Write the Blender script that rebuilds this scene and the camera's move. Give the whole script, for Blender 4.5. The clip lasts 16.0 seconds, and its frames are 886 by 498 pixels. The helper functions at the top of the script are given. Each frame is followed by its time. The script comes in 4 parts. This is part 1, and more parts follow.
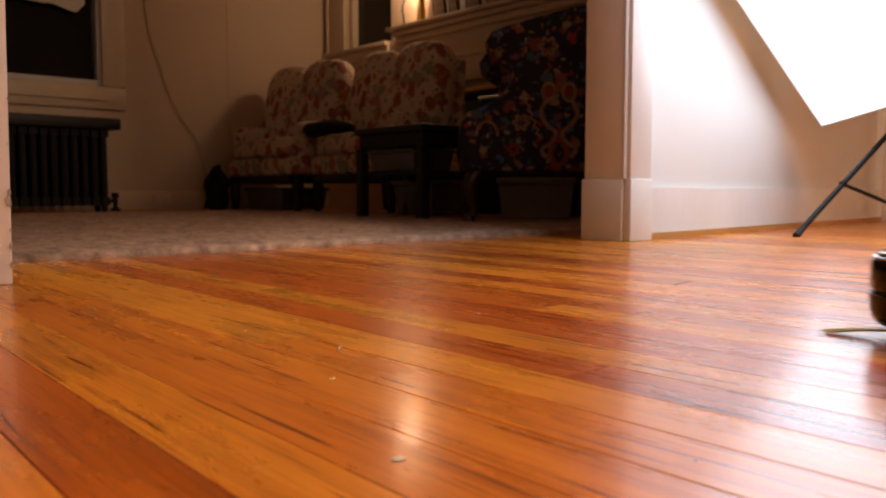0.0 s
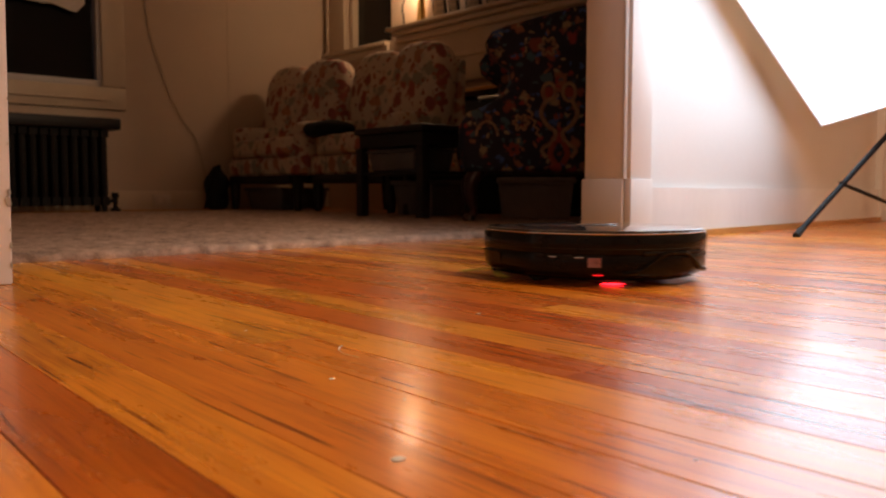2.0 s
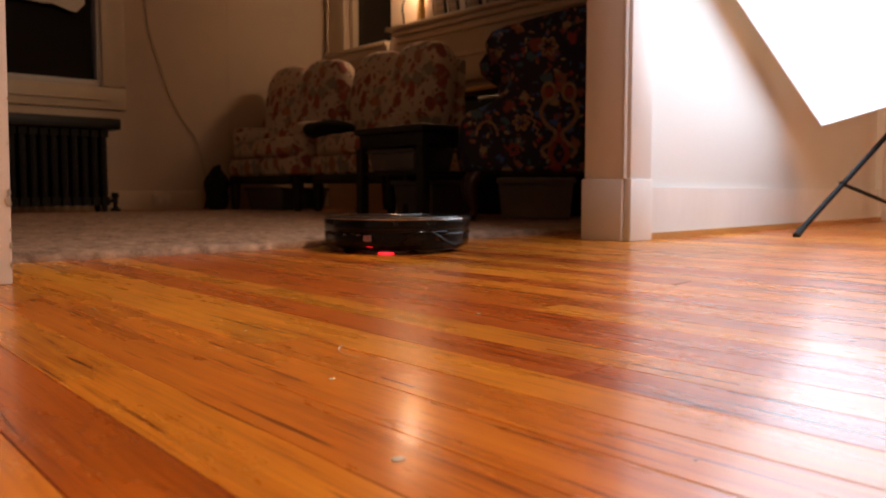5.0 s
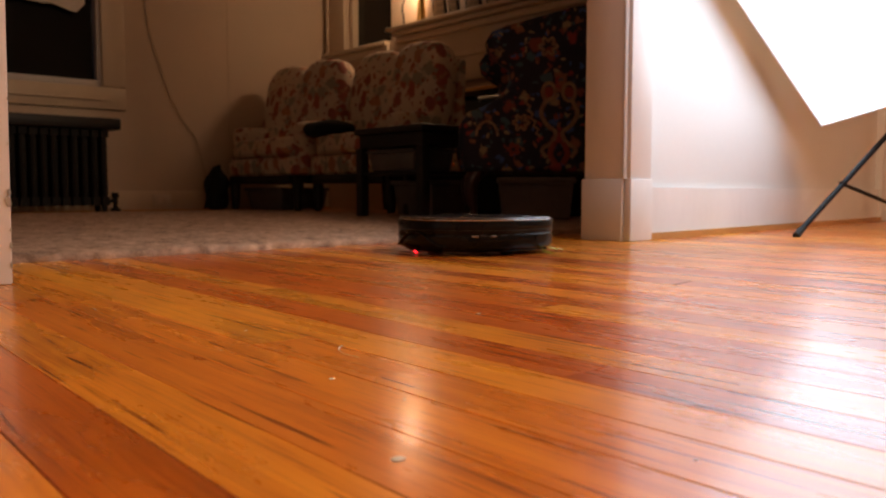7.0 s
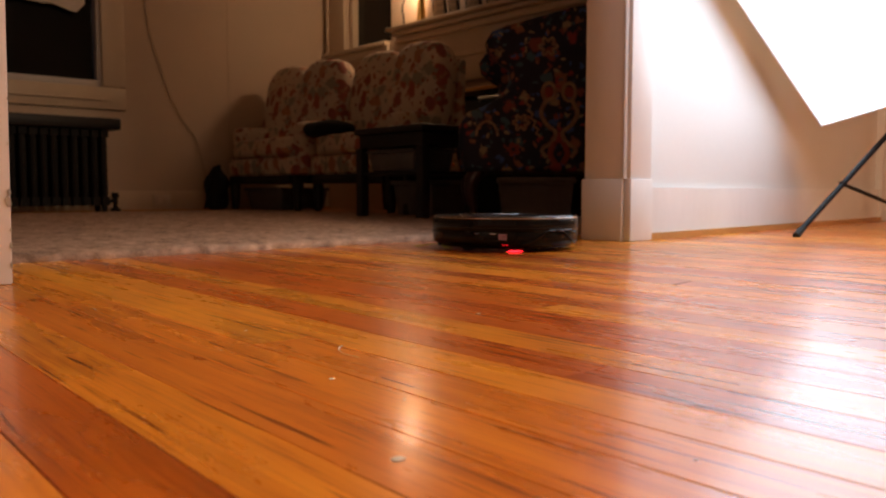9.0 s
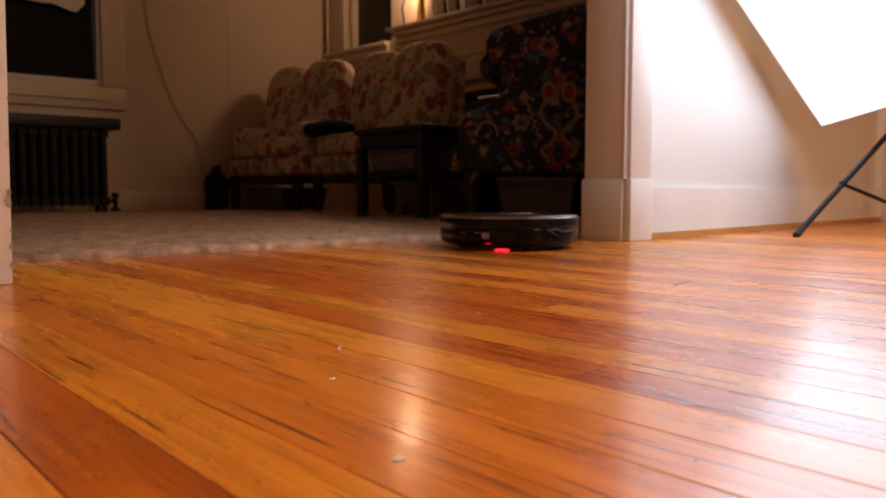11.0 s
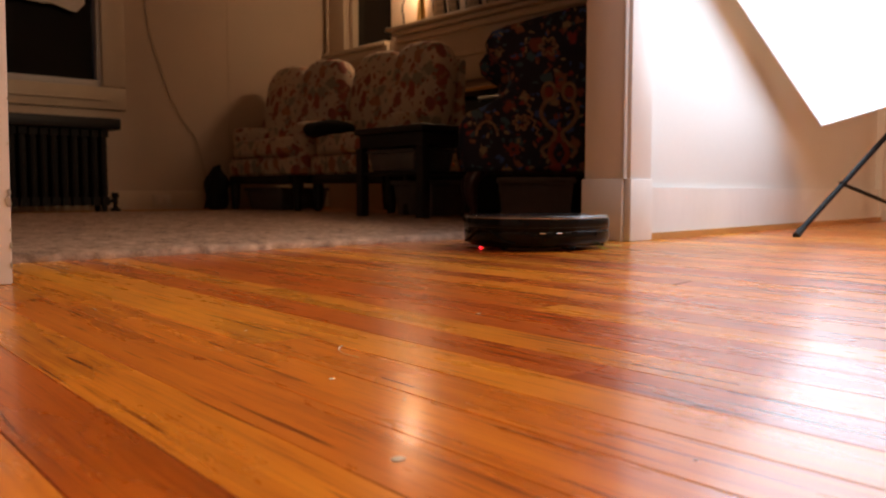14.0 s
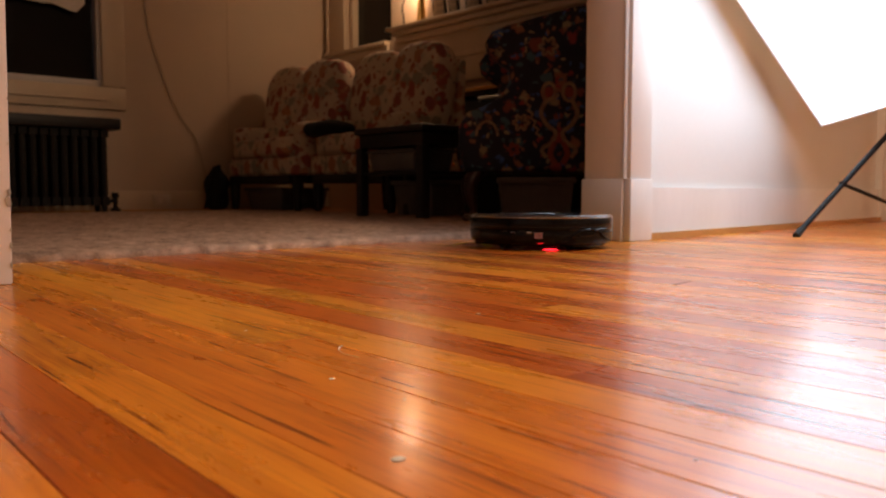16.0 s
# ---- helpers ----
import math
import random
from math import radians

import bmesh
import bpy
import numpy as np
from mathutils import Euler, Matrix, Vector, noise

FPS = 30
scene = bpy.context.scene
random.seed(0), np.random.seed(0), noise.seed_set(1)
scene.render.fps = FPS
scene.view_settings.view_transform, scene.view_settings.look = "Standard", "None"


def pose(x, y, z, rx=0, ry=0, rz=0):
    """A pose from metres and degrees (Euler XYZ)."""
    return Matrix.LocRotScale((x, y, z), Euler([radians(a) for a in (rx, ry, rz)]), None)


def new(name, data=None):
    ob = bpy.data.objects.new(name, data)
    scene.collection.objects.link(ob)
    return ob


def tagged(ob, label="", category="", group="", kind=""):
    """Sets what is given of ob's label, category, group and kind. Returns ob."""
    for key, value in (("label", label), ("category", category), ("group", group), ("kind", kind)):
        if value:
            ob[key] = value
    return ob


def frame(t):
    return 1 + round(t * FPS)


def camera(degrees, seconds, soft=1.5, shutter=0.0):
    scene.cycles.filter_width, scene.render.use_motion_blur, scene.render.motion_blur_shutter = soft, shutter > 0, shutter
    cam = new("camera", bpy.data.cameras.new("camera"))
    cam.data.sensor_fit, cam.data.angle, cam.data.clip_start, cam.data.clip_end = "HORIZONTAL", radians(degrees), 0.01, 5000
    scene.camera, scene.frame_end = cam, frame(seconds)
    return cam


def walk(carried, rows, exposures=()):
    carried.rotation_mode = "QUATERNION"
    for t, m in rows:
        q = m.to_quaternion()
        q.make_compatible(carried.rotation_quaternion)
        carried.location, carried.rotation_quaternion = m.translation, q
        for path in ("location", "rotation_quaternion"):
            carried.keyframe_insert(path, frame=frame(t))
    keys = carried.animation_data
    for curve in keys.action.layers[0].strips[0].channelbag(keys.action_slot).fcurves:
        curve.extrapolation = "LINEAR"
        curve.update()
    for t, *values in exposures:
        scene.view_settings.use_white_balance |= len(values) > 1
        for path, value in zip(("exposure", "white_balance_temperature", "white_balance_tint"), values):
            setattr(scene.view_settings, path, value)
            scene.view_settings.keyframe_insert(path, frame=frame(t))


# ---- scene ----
# Camera on a low rest just above the floor, held still. X runs along the dividing wall, Y into the living room.
cam = camera(57.83, 16.0, soft=1.8, shutter=0.5)
EYE = (0.0, 0.0, 0.132)
VIEW = pose(*EYE, 90 - 4.1, 0, -41.5)
cam.data.dof.use_dof, cam.data.dof.focus_distance, cam.data.dof.aperture_fstop = True, 0.85, 10.0
walk(cam, [(0.0, VIEW), (16.0, VIEW)], exposures=[(0.0, 0.0), (16.0, 0.0)])

# ---- light ----
world = bpy.data.worlds.new("night")
scene.world = world
world.use_nodes = True
world.node_tree.nodes["Background"].inputs[0].default_value = (0.004, 0.005, 0.008, 1)
world.node_tree.nodes["Background"].inputs[1].default_value = 1.0

# softbox: the plane of its glowing cloth
SB_O, SB_E1, SB_E2 = Vector((2.864, 1.237, 0.367)), Vector((-0.506, -0.855, 0.111)).normalized(), Vector((-0.864, 0.01, 0.504)).normalized()
SB_N = SB_E1.cross(SB_E2).normalized()
SB_W, SB_H = 1.0, 1.25
SOFTBOX_GLOW = 4.0


def lamp(name, x, y, z, watts, colour, radius):
    data = bpy.data.lights.new(name, "POINT")
    data.energy, data.color, data.shadow_soft_size = watts, colour, radius
    ob = new(name, data)
    ob.location = (x, y, z)
    return ob


lamp("mantel_lamp_light", 3.32, 4.07, 1.47, 8.0, (1.0, 0.64, 0.38), 0.09)
LAMP = (1.76, -0.30, 2.36)
lamp("ceiling_lamp_light", *LAMP, 92.0, (1.0, 0.69, 0.44), 0.10)



# ---- materials ----
def rgb(c):
    return (*c, 1.0)


def material(name, a, b, scale=8.0, rough=0.5, metal=0.0, bump=0.0, bump_scale=60.0, stretch=(1, 1, 1), rough_var=0.08, spread=0.0):
    """Two tones mixed by noise at two sizes, with a fine relief. spread: how far single pieces differ in tone."""
    m = bpy.data.materials.new(name)
    m.use_nodes = True
    n, l = m.node_tree.nodes, m.node_tree.links
    p = n["Principled BSDF"]
    tc = n.new("ShaderNodeTexCoord")
    mp = n.new("ShaderNodeMapping")
    mp.inputs["Scale"].default_value = stretch
    l.new(tc.outputs["Object"], mp.inputs["Vector"])
    big, fine = n.new("ShaderNodeTexNoise"), n.new("ShaderNodeTexNoise")
    big.inputs["Scale"].default_value, big.inputs["Detail"].default_value = scale, 5
    fine.inputs["Scale"].default_value, fine.inputs["Detail"].default_value = bump_scale, 4
    l.new(mp.outputs[0], big.inputs["Vector"])
    l.new(mp.outputs[0], fine.inputs["Vector"])
    add = n.new("ShaderNodeMath")
    add.operation = "MULTIPLY_ADD"
    add.inputs[1].default_value, add.inputs[2].default_value = 0.35, -0.17
    l.new(fine.outputs[0], add.inputs[0])
    tot = n.new("ShaderNodeMath")
    l.new(big.outputs[0], tot.inputs[0])
    l.new(add.outputs[0], tot.inputs[1])
    ramp = n.new("ShaderNodeMapRange")
    ramp.inputs["From Min"].default_value, ramp.inputs["From Max"].default_value = 0.3, 0.7
    l.new(tot.outputs[0], ramp.inputs["Value"])
    mix = n.new("ShaderNodeMix")
    mix.data_type = "RGBA"
    mix.inputs[6].default_value, mix.inputs[7].default_value = rgb(a), rgb(b)
    l.new(ramp.outputs[0], mix.inputs[0])
    out = mix.outputs[2]
    if spread:
        info, hsv, mr = n.new("ShaderNodeObjectInfo"), n.new("ShaderNodeHueSaturation"), n.new("ShaderNodeMapRange")
        mr.inputs["To Min"].default_value, mr.inputs["To Max"].default_value = 1 - spread, 1 + spread
        l.new(info.outputs["Random"], mr.inputs["Value"])
        l.new(mr.outputs[0], hsv.inputs["Value"])
        l.new(out, hsv.inputs["Color"])
        out = hsv.outputs[0]
    l.new(out, p.inputs["Base Color"])
    rr = n.new("ShaderNodeMapRange")
    rr.inputs["To Min"].default_value, rr.inputs["To Max"].default_value = max(rough - rough_var, 0.02), min(rough + rough_var, 1)
    l.new(big.outputs[0], rr.inputs["Value"])
    l.new(rr.outputs[0], p.inputs["Roughness"])
    p.inputs["Metallic"].default_value = metal
    if bump:
        bp = n.new("ShaderNodeBump")
        bp.inputs["Strength"].default_value, bp.inputs["Distance"].default_value = bump, 0.002
        l.new(fine.outputs[0], bp.inputs["Height"])
        l.new(bp.outputs[0], p.inputs["Normal"])
    return m


def glow(name, colour, strength):
    m = bpy.data.materials.new(name)
    m.use_nodes = True
    p = m.node_tree.nodes["Principled BSDF"]
    p.inputs["Base Color"].default_value = rgb(colour)
    p.inputs["Emission Color"].default_value = rgb(colour)
    p.inputs["Emission Strength"].default_value = strength
    return m


def strip_oak(name="varnished_floorboard", islands=False):
    """Varnished strip flooring: grain along Y, each board with its own tone and its own run of grain."""
    m = bpy.data.materials.new(name)
    m.use_nodes = True
    n, l = m.node_tree.nodes, m.node_tree.links
    p = n["Principled BSDF"]
    tc, info = n.new("ShaderNodeTexCoord"), n.new("ShaderNodeObjectInfo")
    chance = n.new("ShaderNodeNewGeometry").outputs["Random Per Island"] if islands else info.outputs["Random"]
    shift = n.new("ShaderNodeVectorMath")
    shift.operation = "MULTIPLY_ADD"
    cmb = n.new("ShaderNodeCombineXYZ")
    for i in range(3):
        l.new(chance, cmb.inputs[i])
    shift.inputs[1].default_value = (3.7, 91.0, 17.0)
    l.new(cmb.outputs[0], shift.inputs[0])
    l.new(tc.outputs["Object"], shift.inputs[2])

    def grain(scale, stretch, detail=5, rough=0.6):
        mp, t = n.new("ShaderNodeMapping"), n.new("ShaderNodeTexNoise")
        mp.inputs["Scale"].default_value = stretch
        l.new(shift.outputs[0], mp.inputs["Vector"])
        l.new(mp.outputs[0], t.inputs["Vector"])
        t.inputs["Scale"].default_value, t.inputs["Detail"].default_value, t.inputs["Roughness"].default_value = scale, detail, rough
        return t.outputs[0]

    figure, pores, patch = grain(1.0, (85, 2.4, 85), 6, 0.62), grain(1.0, (420, 9, 420), 4), grain(1.0, (24, 4.5, 24), 4)
    ramp = n.new("ShaderNodeValToRGB")
    ramp.color_ramp.elements[0].position, ramp.color_ramp.elements[1].position = 0.30, 0.72
    ramp.color_ramp.elements[0].color = rgb((0.40, 0.106, 0.011))
    ramp.color_ramp.elements[1].color = rgb((0.86, 0.318, 0.030))
    mid = ramp.color_ramp.elements.new(0.5)
    mid.color = rgb((0.70, 0.218, 0.019))
    both = n.new("ShaderNodeMix")
    both.inputs[0].default_value = 0.33
    l.new(figure, both.inputs[2])
    l.new(patch, both.inputs[3])
    l.new(both.outputs[0], ramp.inputs[0])
    hsv, mr, hu = n.new("ShaderNodeHueSaturation"), n.new("ShaderNodeMapRange"), n.new("ShaderNodeMapRange")
    mr.inputs["To Min"].default_value, mr.inputs["To Max"].default_value = (0.70, 1.12) if islands else (0.94, 1.06)
    hu.inputs["To Min"].default_value, hu.inputs["To Max"].default_value = 0.494, 0.506
    l.new(chance, mr.inputs["Value"])
    l.new(chance, hu.inputs["Value"])
    l.new(mr.outputs[0], hsv.inputs["Value"])
    l.new(hu.outputs[0], hsv.inputs["Hue"])
    own = n.new("ShaderNodeMix")
    own.data_type, own.blend_type = "RGBA", "MULTIPLY"
    own.inputs[0].default_value = 1.0
    l.new(ramp.outputs[0], own.inputs[6])
    l.new(info.outputs["Color"], own.inputs[7])
    l.new(own.outputs[2], hsv.inputs["Color"])
    # long drying checks along the grain
    check, cr, cm = grain(1.0, (170, 5.0, 170), 2, 0.5), n.new("ShaderNodeMapRange"), n.new("ShaderNodeMix")
    cr.inputs["From Min"].default_value, cr.inputs["From Max"].default_value = 0.635, 0.68
    cm.data_type, cm.blend_type = "RGBA", "MULTIPLY"
    cm.inputs[7].default_value = rgb((0.42, 0.30, 0.22))
    l.new(check, cr.inputs["Value"])
    l.new(cr.outputs[0], cm.inputs[0])
    l.new(hsv.outputs[0], cm.inputs[6])
    dark, pr = n.new("ShaderNodeMix"), n.new("ShaderNodeMapRange")
    dark.data_type, dark.blend_type = "RGBA", "MULTIPLY"
    pr.inputs["From Min"].default_value, pr.inputs["From Max"].default_value = 0.54, 0.66
    l.new(pores, pr.inputs["Value"])
    l.new(pr.outputs[0], dark.inputs[0])
    l.new(cm.outputs[2], dark.inputs[6])
    dark.inputs[7].default_value = rgb((0.74, 0.60, 0.48))
    l.new(dark.outputs[2], p.inputs["Base Color"])
    rr = n.new("ShaderNodeMapRange")
    rr.inputs["To Min"].default_value, rr.inputs["To Max"].default_value = 0.20, 0.36
    l.new(patch, rr.inputs["Value"])
    l.new(rr.outputs[0], p.inputs["Roughness"])
    p.inputs["Specular IOR Level"].default_value = 0.55
    p.inputs["Coat Weight"].default_value, p.inputs["Coat Roughness"].default_value = 0.22, 0.13
    wav = n.new("ShaderNodeTexNoise")
    wav.inputs["Scale"].default_value, wav.inputs["Detail"].default_value = 26.0, 2
    l.new(shift.outputs[0], wav.inputs["Vector"])
    hs = n.new("ShaderNodeMath")
    hs.operation = "MULTIPLY_ADD"
    hs.inputs[1].default_value = 0.3
    l.new(figure, hs.inputs[0])
    l.new(wav.outputs[0], hs.inputs[2])
    bp = n.new("ShaderNodeBump")
    bp.inputs["Strength"].default_value, bp.inputs["Distance"].default_value = 0.14, 0.002
    l.new(hs.outputs[0], bp.inputs["Height"])
    l.new(bp.outputs[0], p.inputs["Normal"])
    l.new(bp.outputs[0], p.inputs["Coat Normal"])
    return m


def floral(name, ground, blooms, scale, fill=0.5):
    """Printed cloth: a ground with blooms, each Voronoi cell a bloom of one of the given colours with a paler heart."""
    m = bpy.data.materials.new(name)
    m.use_nodes = True
    n, l = m.node_tree.nodes, m.node_tree.links
    p = n["Principled BSDF"]
    tc = n.new("ShaderNodeTexCoord")
    warp = n.new("ShaderNodeTexNoise")
    warp.inputs["Scale"].default_value, warp.inputs["Detail"].default_value = scale * 1.6, 3
    l.new(tc.outputs["Object"], warp.inputs["Vector"])
    va = n.new("ShaderNodeVectorMath")
    va.operation = "MULTIPLY_ADD"
    va.inputs[1].default_value = (0.9 / scale,) * 3
    l.new(warp.outputs["Color"], va.inputs[0])
    l.new(tc.outputs["Object"], va.inputs[2])
    col = None
    for k, (sc, reach) in enumerate(((scale, fill), (scale * 2.3, fill * 0.8))):
        vo = n.new("ShaderNodeTexVoronoi")
        vo.inputs["Scale"].default_value = sc
        l.new(va.outputs[0], vo.inputs["Vector"])
        sep = n.new("ShaderNodeSeparateColor")
        l.new(vo.outputs["Color"], sep.inputs[0])
        ramp = n.new("ShaderNodeValToRGB")
        ramp.color_ramp.interpolation = "CONSTANT"
        ramp.color_ramp.elements[0].color = rgb(blooms[0])
        ramp.color_ramp.elements[1].position, ramp.color_ramp.elements[1].color = 1.0 / len(blooms), rgb(blooms[1])
        for i in range(2, len(blooms)):
            e = ramp.color_ramp.elements.new(i / len(blooms))
            e.color = rgb(blooms[i])
        l.new(sep.outputs[0], ramp.inputs[0])
        edge = n.new("ShaderNodeMapRange")
        edge.inputs["From Min"].default_value, edge.inputs["From Max"].default_value = reach, reach * 0.8
        l.new(vo.outputs["Distance"], edge.inputs["Value"])
        gate = n.new("ShaderNodeMath")
        gate.operation = "GREATER_THAN"
        gate.inputs[1].default_value = 0.35 if k == 0 else 0.5
        l.new(sep.outputs[1], gate.inputs[0])
        mul = n.new("ShaderNodeMath")
        mul.operation = "MULTIPLY"
        l.new(edge.outputs[0], mul.inputs[0])
        l.new(gate.outputs[0], mul.inputs[1])
        mix = n.new("ShaderNodeMix")
        mix.data_type = "RGBA"
        if col is None:
            mix.inputs[6].default_value = rgb(ground)
        else:
            l.new(col, mix.inputs[6])
        l.new(ramp.outputs[0], mix.inputs[7])
        l.new(mul.outputs[0], mix.inputs[0])
        col = mix.outputs[2]
    l.new(col, p.inputs["Base Color"])
    p.inputs["Roughness"].default_value = 0.85
    weave = n.new("ShaderNodeTexNoise")
    weave.inputs["Scale"].default_value = 500.0
    l.new(tc.outputs["Object"], weave.inputs["Vector"])
    bp = n.new("ShaderNodeBump")
    bp.inputs["Strength"].default_value, bp.inputs["Distance"].default_value = 0.4, 0.001
    l.new(weave.outputs[0], bp.inputs["Height"])
    l.new(bp.outputs[0], p.inputs["Normal"])
    return m


M_BOARD = strip_oak()
M_BOARD_FAR = strip_oak("varnished_floorboards_far", True)
M_SUBFLOOR = material("floor_joint_dust", (0.07, 0.026, 0.008), (0.10, 0.036, 0.012), 30, 0.9)
M_WALL = material("cream_wall_paint", (0.66, 0.62, 0.58), (0.71, 0.67, 0.63), 2.2, 0.55, bump=0.15, bump_scale=140)
M_WALL_LIVING = material("tan_wall_paint", (0.56, 0.43, 0.31), (0.62, 0.48, 0.35), 1.8, 0.6, bump=0.15, bump_scale=140)
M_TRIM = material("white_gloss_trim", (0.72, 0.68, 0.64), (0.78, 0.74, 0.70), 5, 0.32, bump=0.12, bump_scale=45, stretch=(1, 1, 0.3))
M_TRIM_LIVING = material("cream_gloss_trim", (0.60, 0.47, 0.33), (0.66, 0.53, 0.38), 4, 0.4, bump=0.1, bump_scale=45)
M_CHIP = material("bare_scuffed_paint", (0.36, 0.34, 0.30), (0.55, 0.50, 0.36), 60, 0.8)
M_SHOE = material("honey_wood_moulding", (0.42, 0.19, 0.05), (0.55, 0.27, 0.08), 12, 0.35, stretch=(0.4, 6, 6))
M_CEILING = material("white_ceiling_plaster", (0.74, 0.72, 0.68), (0.78, 0.76, 0.72), 3, 0.8)
M_RUG = material("grey_beige_pile", (0.20, 0.125, 0.085), (0.52, 0.35, 0.25), 26, 0.95, bump=1.0, bump_scale=210)
M_IRON = material("dark_cast_iron", (0.006, 0.004, 0.003), (0.012, 0.008, 0.006), 20, 0.8, 0.0, 0.3, 90)
M_DARKWOOD = material("dark_stained_wood", (0.004, 0.0025, 0.002), (0.011, 0.005, 0.003), 14, 0.5, stretch=(1, 1, 5), bump=0.15)
M_MAHOGANY = material("reddish_mahogany", (0.024, 0.007, 0.005), (0.045, 0.012, 0.008), 18, 0.3, stretch=(2, 2, 0.5))
M_CREAM_FLORAL = floral("cream_floral_print", (0.62, 0.50, 0.38), [(0.36, 0.11, 0.075), (0.44, 0.22, 0.13), (0.30, 0.28, 0.21), (0.30, 0.10, 0.075)], 12.5, 0.56)
M_NAVY_FLORAL = floral("navy_floral_print", (0.010, 0.011, 0.026), [(0.24, 0.035, 0.035), (0.04, 0.09, 0.24), (0.26, 0.18, 0.11), (0.18, 0.045, 0.035), (0.045, 0.09, 0.11), (0.22, 0.09, 0.055)], 17.0, 0.52)
M_MOTIF = material("tan_woven_motif", (0.27, 0.17, 0.10), (0.21, 0.11, 0.07), 40, 0.85)
M_MOTIF_RED = material("red_woven_motif", (0.18, 0.03, 0.022), (0.22, 0.045, 0.03), 40, 0.85)
M_BLACK_CLOTH = material("black_cloth", (0.008, 0.008, 0.009), (0.016, 0.015, 0.016), 30, 0.9, bump=0.4, bump_scale=300)
M_BIN = material("cloudy_grey_plastic", (0.11, 0.10, 0.10), (0.16, 0.15, 0.14), 6, 0.4)
# bin plastic again, lightened to stand in for light behind the wing chair
M_BIN_LIT = material("cloudy_grey_plastic_lit", (0.42, 0.38, 0.35), (0.50, 0.46, 0.42), 6, 0.4)
M_SOOT = material("sooty_firebrick", (0.006, 0.005, 0.005), (0.014, 0.011, 0.01), 12, 0.9, bump=0.5, bump_scale=40)
M_BRASS = material("aged_brass", (0.45, 0.26, 0.07), (0.55, 0.34, 0.10), 20, 0.35, 1.0)
M_STEEL = material("bright_steel", (0.55, 0.54, 0.52), (0.65, 0.64, 0.62), 30, 0.3, 1.0)
M_GLASS_NIGHT = material("night_window_glass", (0.006, 0.005, 0.005), (0.01, 0.009, 0.008), 3, 0.08, rough_var=0.02)
M_SASH = material("white_sash_paint", (0.55, 0.50, 0.47), (0.62, 0.57, 0.53), 6, 0.4)
M_BLIND = material("white_lace_blind", (0.60, 0.52, 0.44), (0.68, 0.60, 0.52), 50, 0.9, bump=0.6, bump_scale=120)
M_CORD = material("ivory_cord_sheath", (0.36, 0.25, 0.16), (0.42, 0.30, 0.20), 30, 0.6)
M_PLATE = material("ivory_outlet_plastic", (0.62, 0.52, 0.40), (0.68, 0.58, 0.46), 9, 0.4)
M_STAND = material("black_lacquered_steel", (0.004, 0.004, 0.005), (0.008, 0.008, 0.009), 30, 0.55, 0.0)
M_STAND.node_tree.nodes["Principled BSDF"].inputs["Specular IOR Level"].default_value = 0.15
M_SOFTBOX_CLOTH = material("black_softbox_nylon", (0.01, 0.01, 0.011), (0.018, 0.018, 0.02), 25, 0.7)
M_LIP = material("white_softbox_lining", (0.86, 0.85, 0.88), (0.90, 0.89, 0.92), 20, 0.8)
M_DIFFUSER = glow("lit_white_diffuser", (0.74, 0.86, 1.0), SOFTBOX_GLOW)
M_ROBOT = material("black_robot_shell", (0.0035, 0.0033, 0.0034), (0.006, 0.0056, 0.0058), 14, 0.15, bump=0.04, bump_scale=220)
M_ROBOT.node_tree.nodes["Principled BSDF"].inputs["Specular IOR Level"].default_value = 0.18
M_ROBOT_TOP = material("smoky_gloss_robot_lid", (0.030, 0.028, 0.030), (0.045, 0.042, 0.044), 9, 0.13, 0.0, rough_var=0.03)
M_ROBOT_TOP.node_tree.nodes["Principled BSDF"].inputs["Specular IOR Level"].default_value = 0.9
M_ROBOT_TOP.node_tree.nodes["Principled BSDF"].inputs["Coat Weight"].default_value = 0.8
# chrome trim, its colour raised to carry the highlight line of the rim
M_ROBOT_TRIM = material("chrome_band_highlight", (0.50, 0.49, 0.48), (0.58, 0.57, 0.56), 30, 0.22, 1.0)
M_RUBBER = material("black_rubber", (0.010, 0.010, 0.010), (0.018, 0.018, 0.018), 40, 0.85)
M_BRISTLE = material("yellow_green_bristle", (0.50, 0.46, 0.08), (0.62, 0.56, 0.14), 40, 0.6)
M_SENSOR = material("pinkish_sensor_window", (0.24, 0.13, 0.17), (0.40, 0.25, 0.30), 90, 0.3)
M_RED_GLOW = glow("red_indicator_glow", (1.0, 0.012, 0.02), 8.0)
M_RED_DIM = glow("dim_red_indicator", (0.9, 0.01, 0.015), 1.2)
M_DEBRIS = material("white_crumb", (0.88, 0.84, 0.76), (0.92, 0.89, 0.83), 60, 0.9)
M_PHOTO = material("faded_photo_print", (0.16, 0.10, 0.06), (0.45, 0.34, 0.22), 35, 0.5)
M_LAMPSHADE = glow("warm_lamp_shade", (1.0, 0.62, 0.28), 2.0)


# ---- mesh helpers ----
def box(bm, x0, x1, y0, y1, z0, z1):
    r = bmesh.ops.create_cube(bm, size=1.0)
    bmesh.ops.scale(bm, vec=(x1 - x0, y1 - y0, z1 - z0), verts=r["verts"])
    bmesh.ops.translate(bm, vec=((x0 + x1) / 2, (y0 + y1) / 2, (z0 + z1) / 2), verts=r["verts"])
    return bm


def bevelled(bm, w=0.004, seg=2):
    bmesh.ops.bevel(bm, geom=bm.edges[:], offset=w, segments=seg, affect="EDGES", profile=0.5, clamp_overlap=True)
    return bm


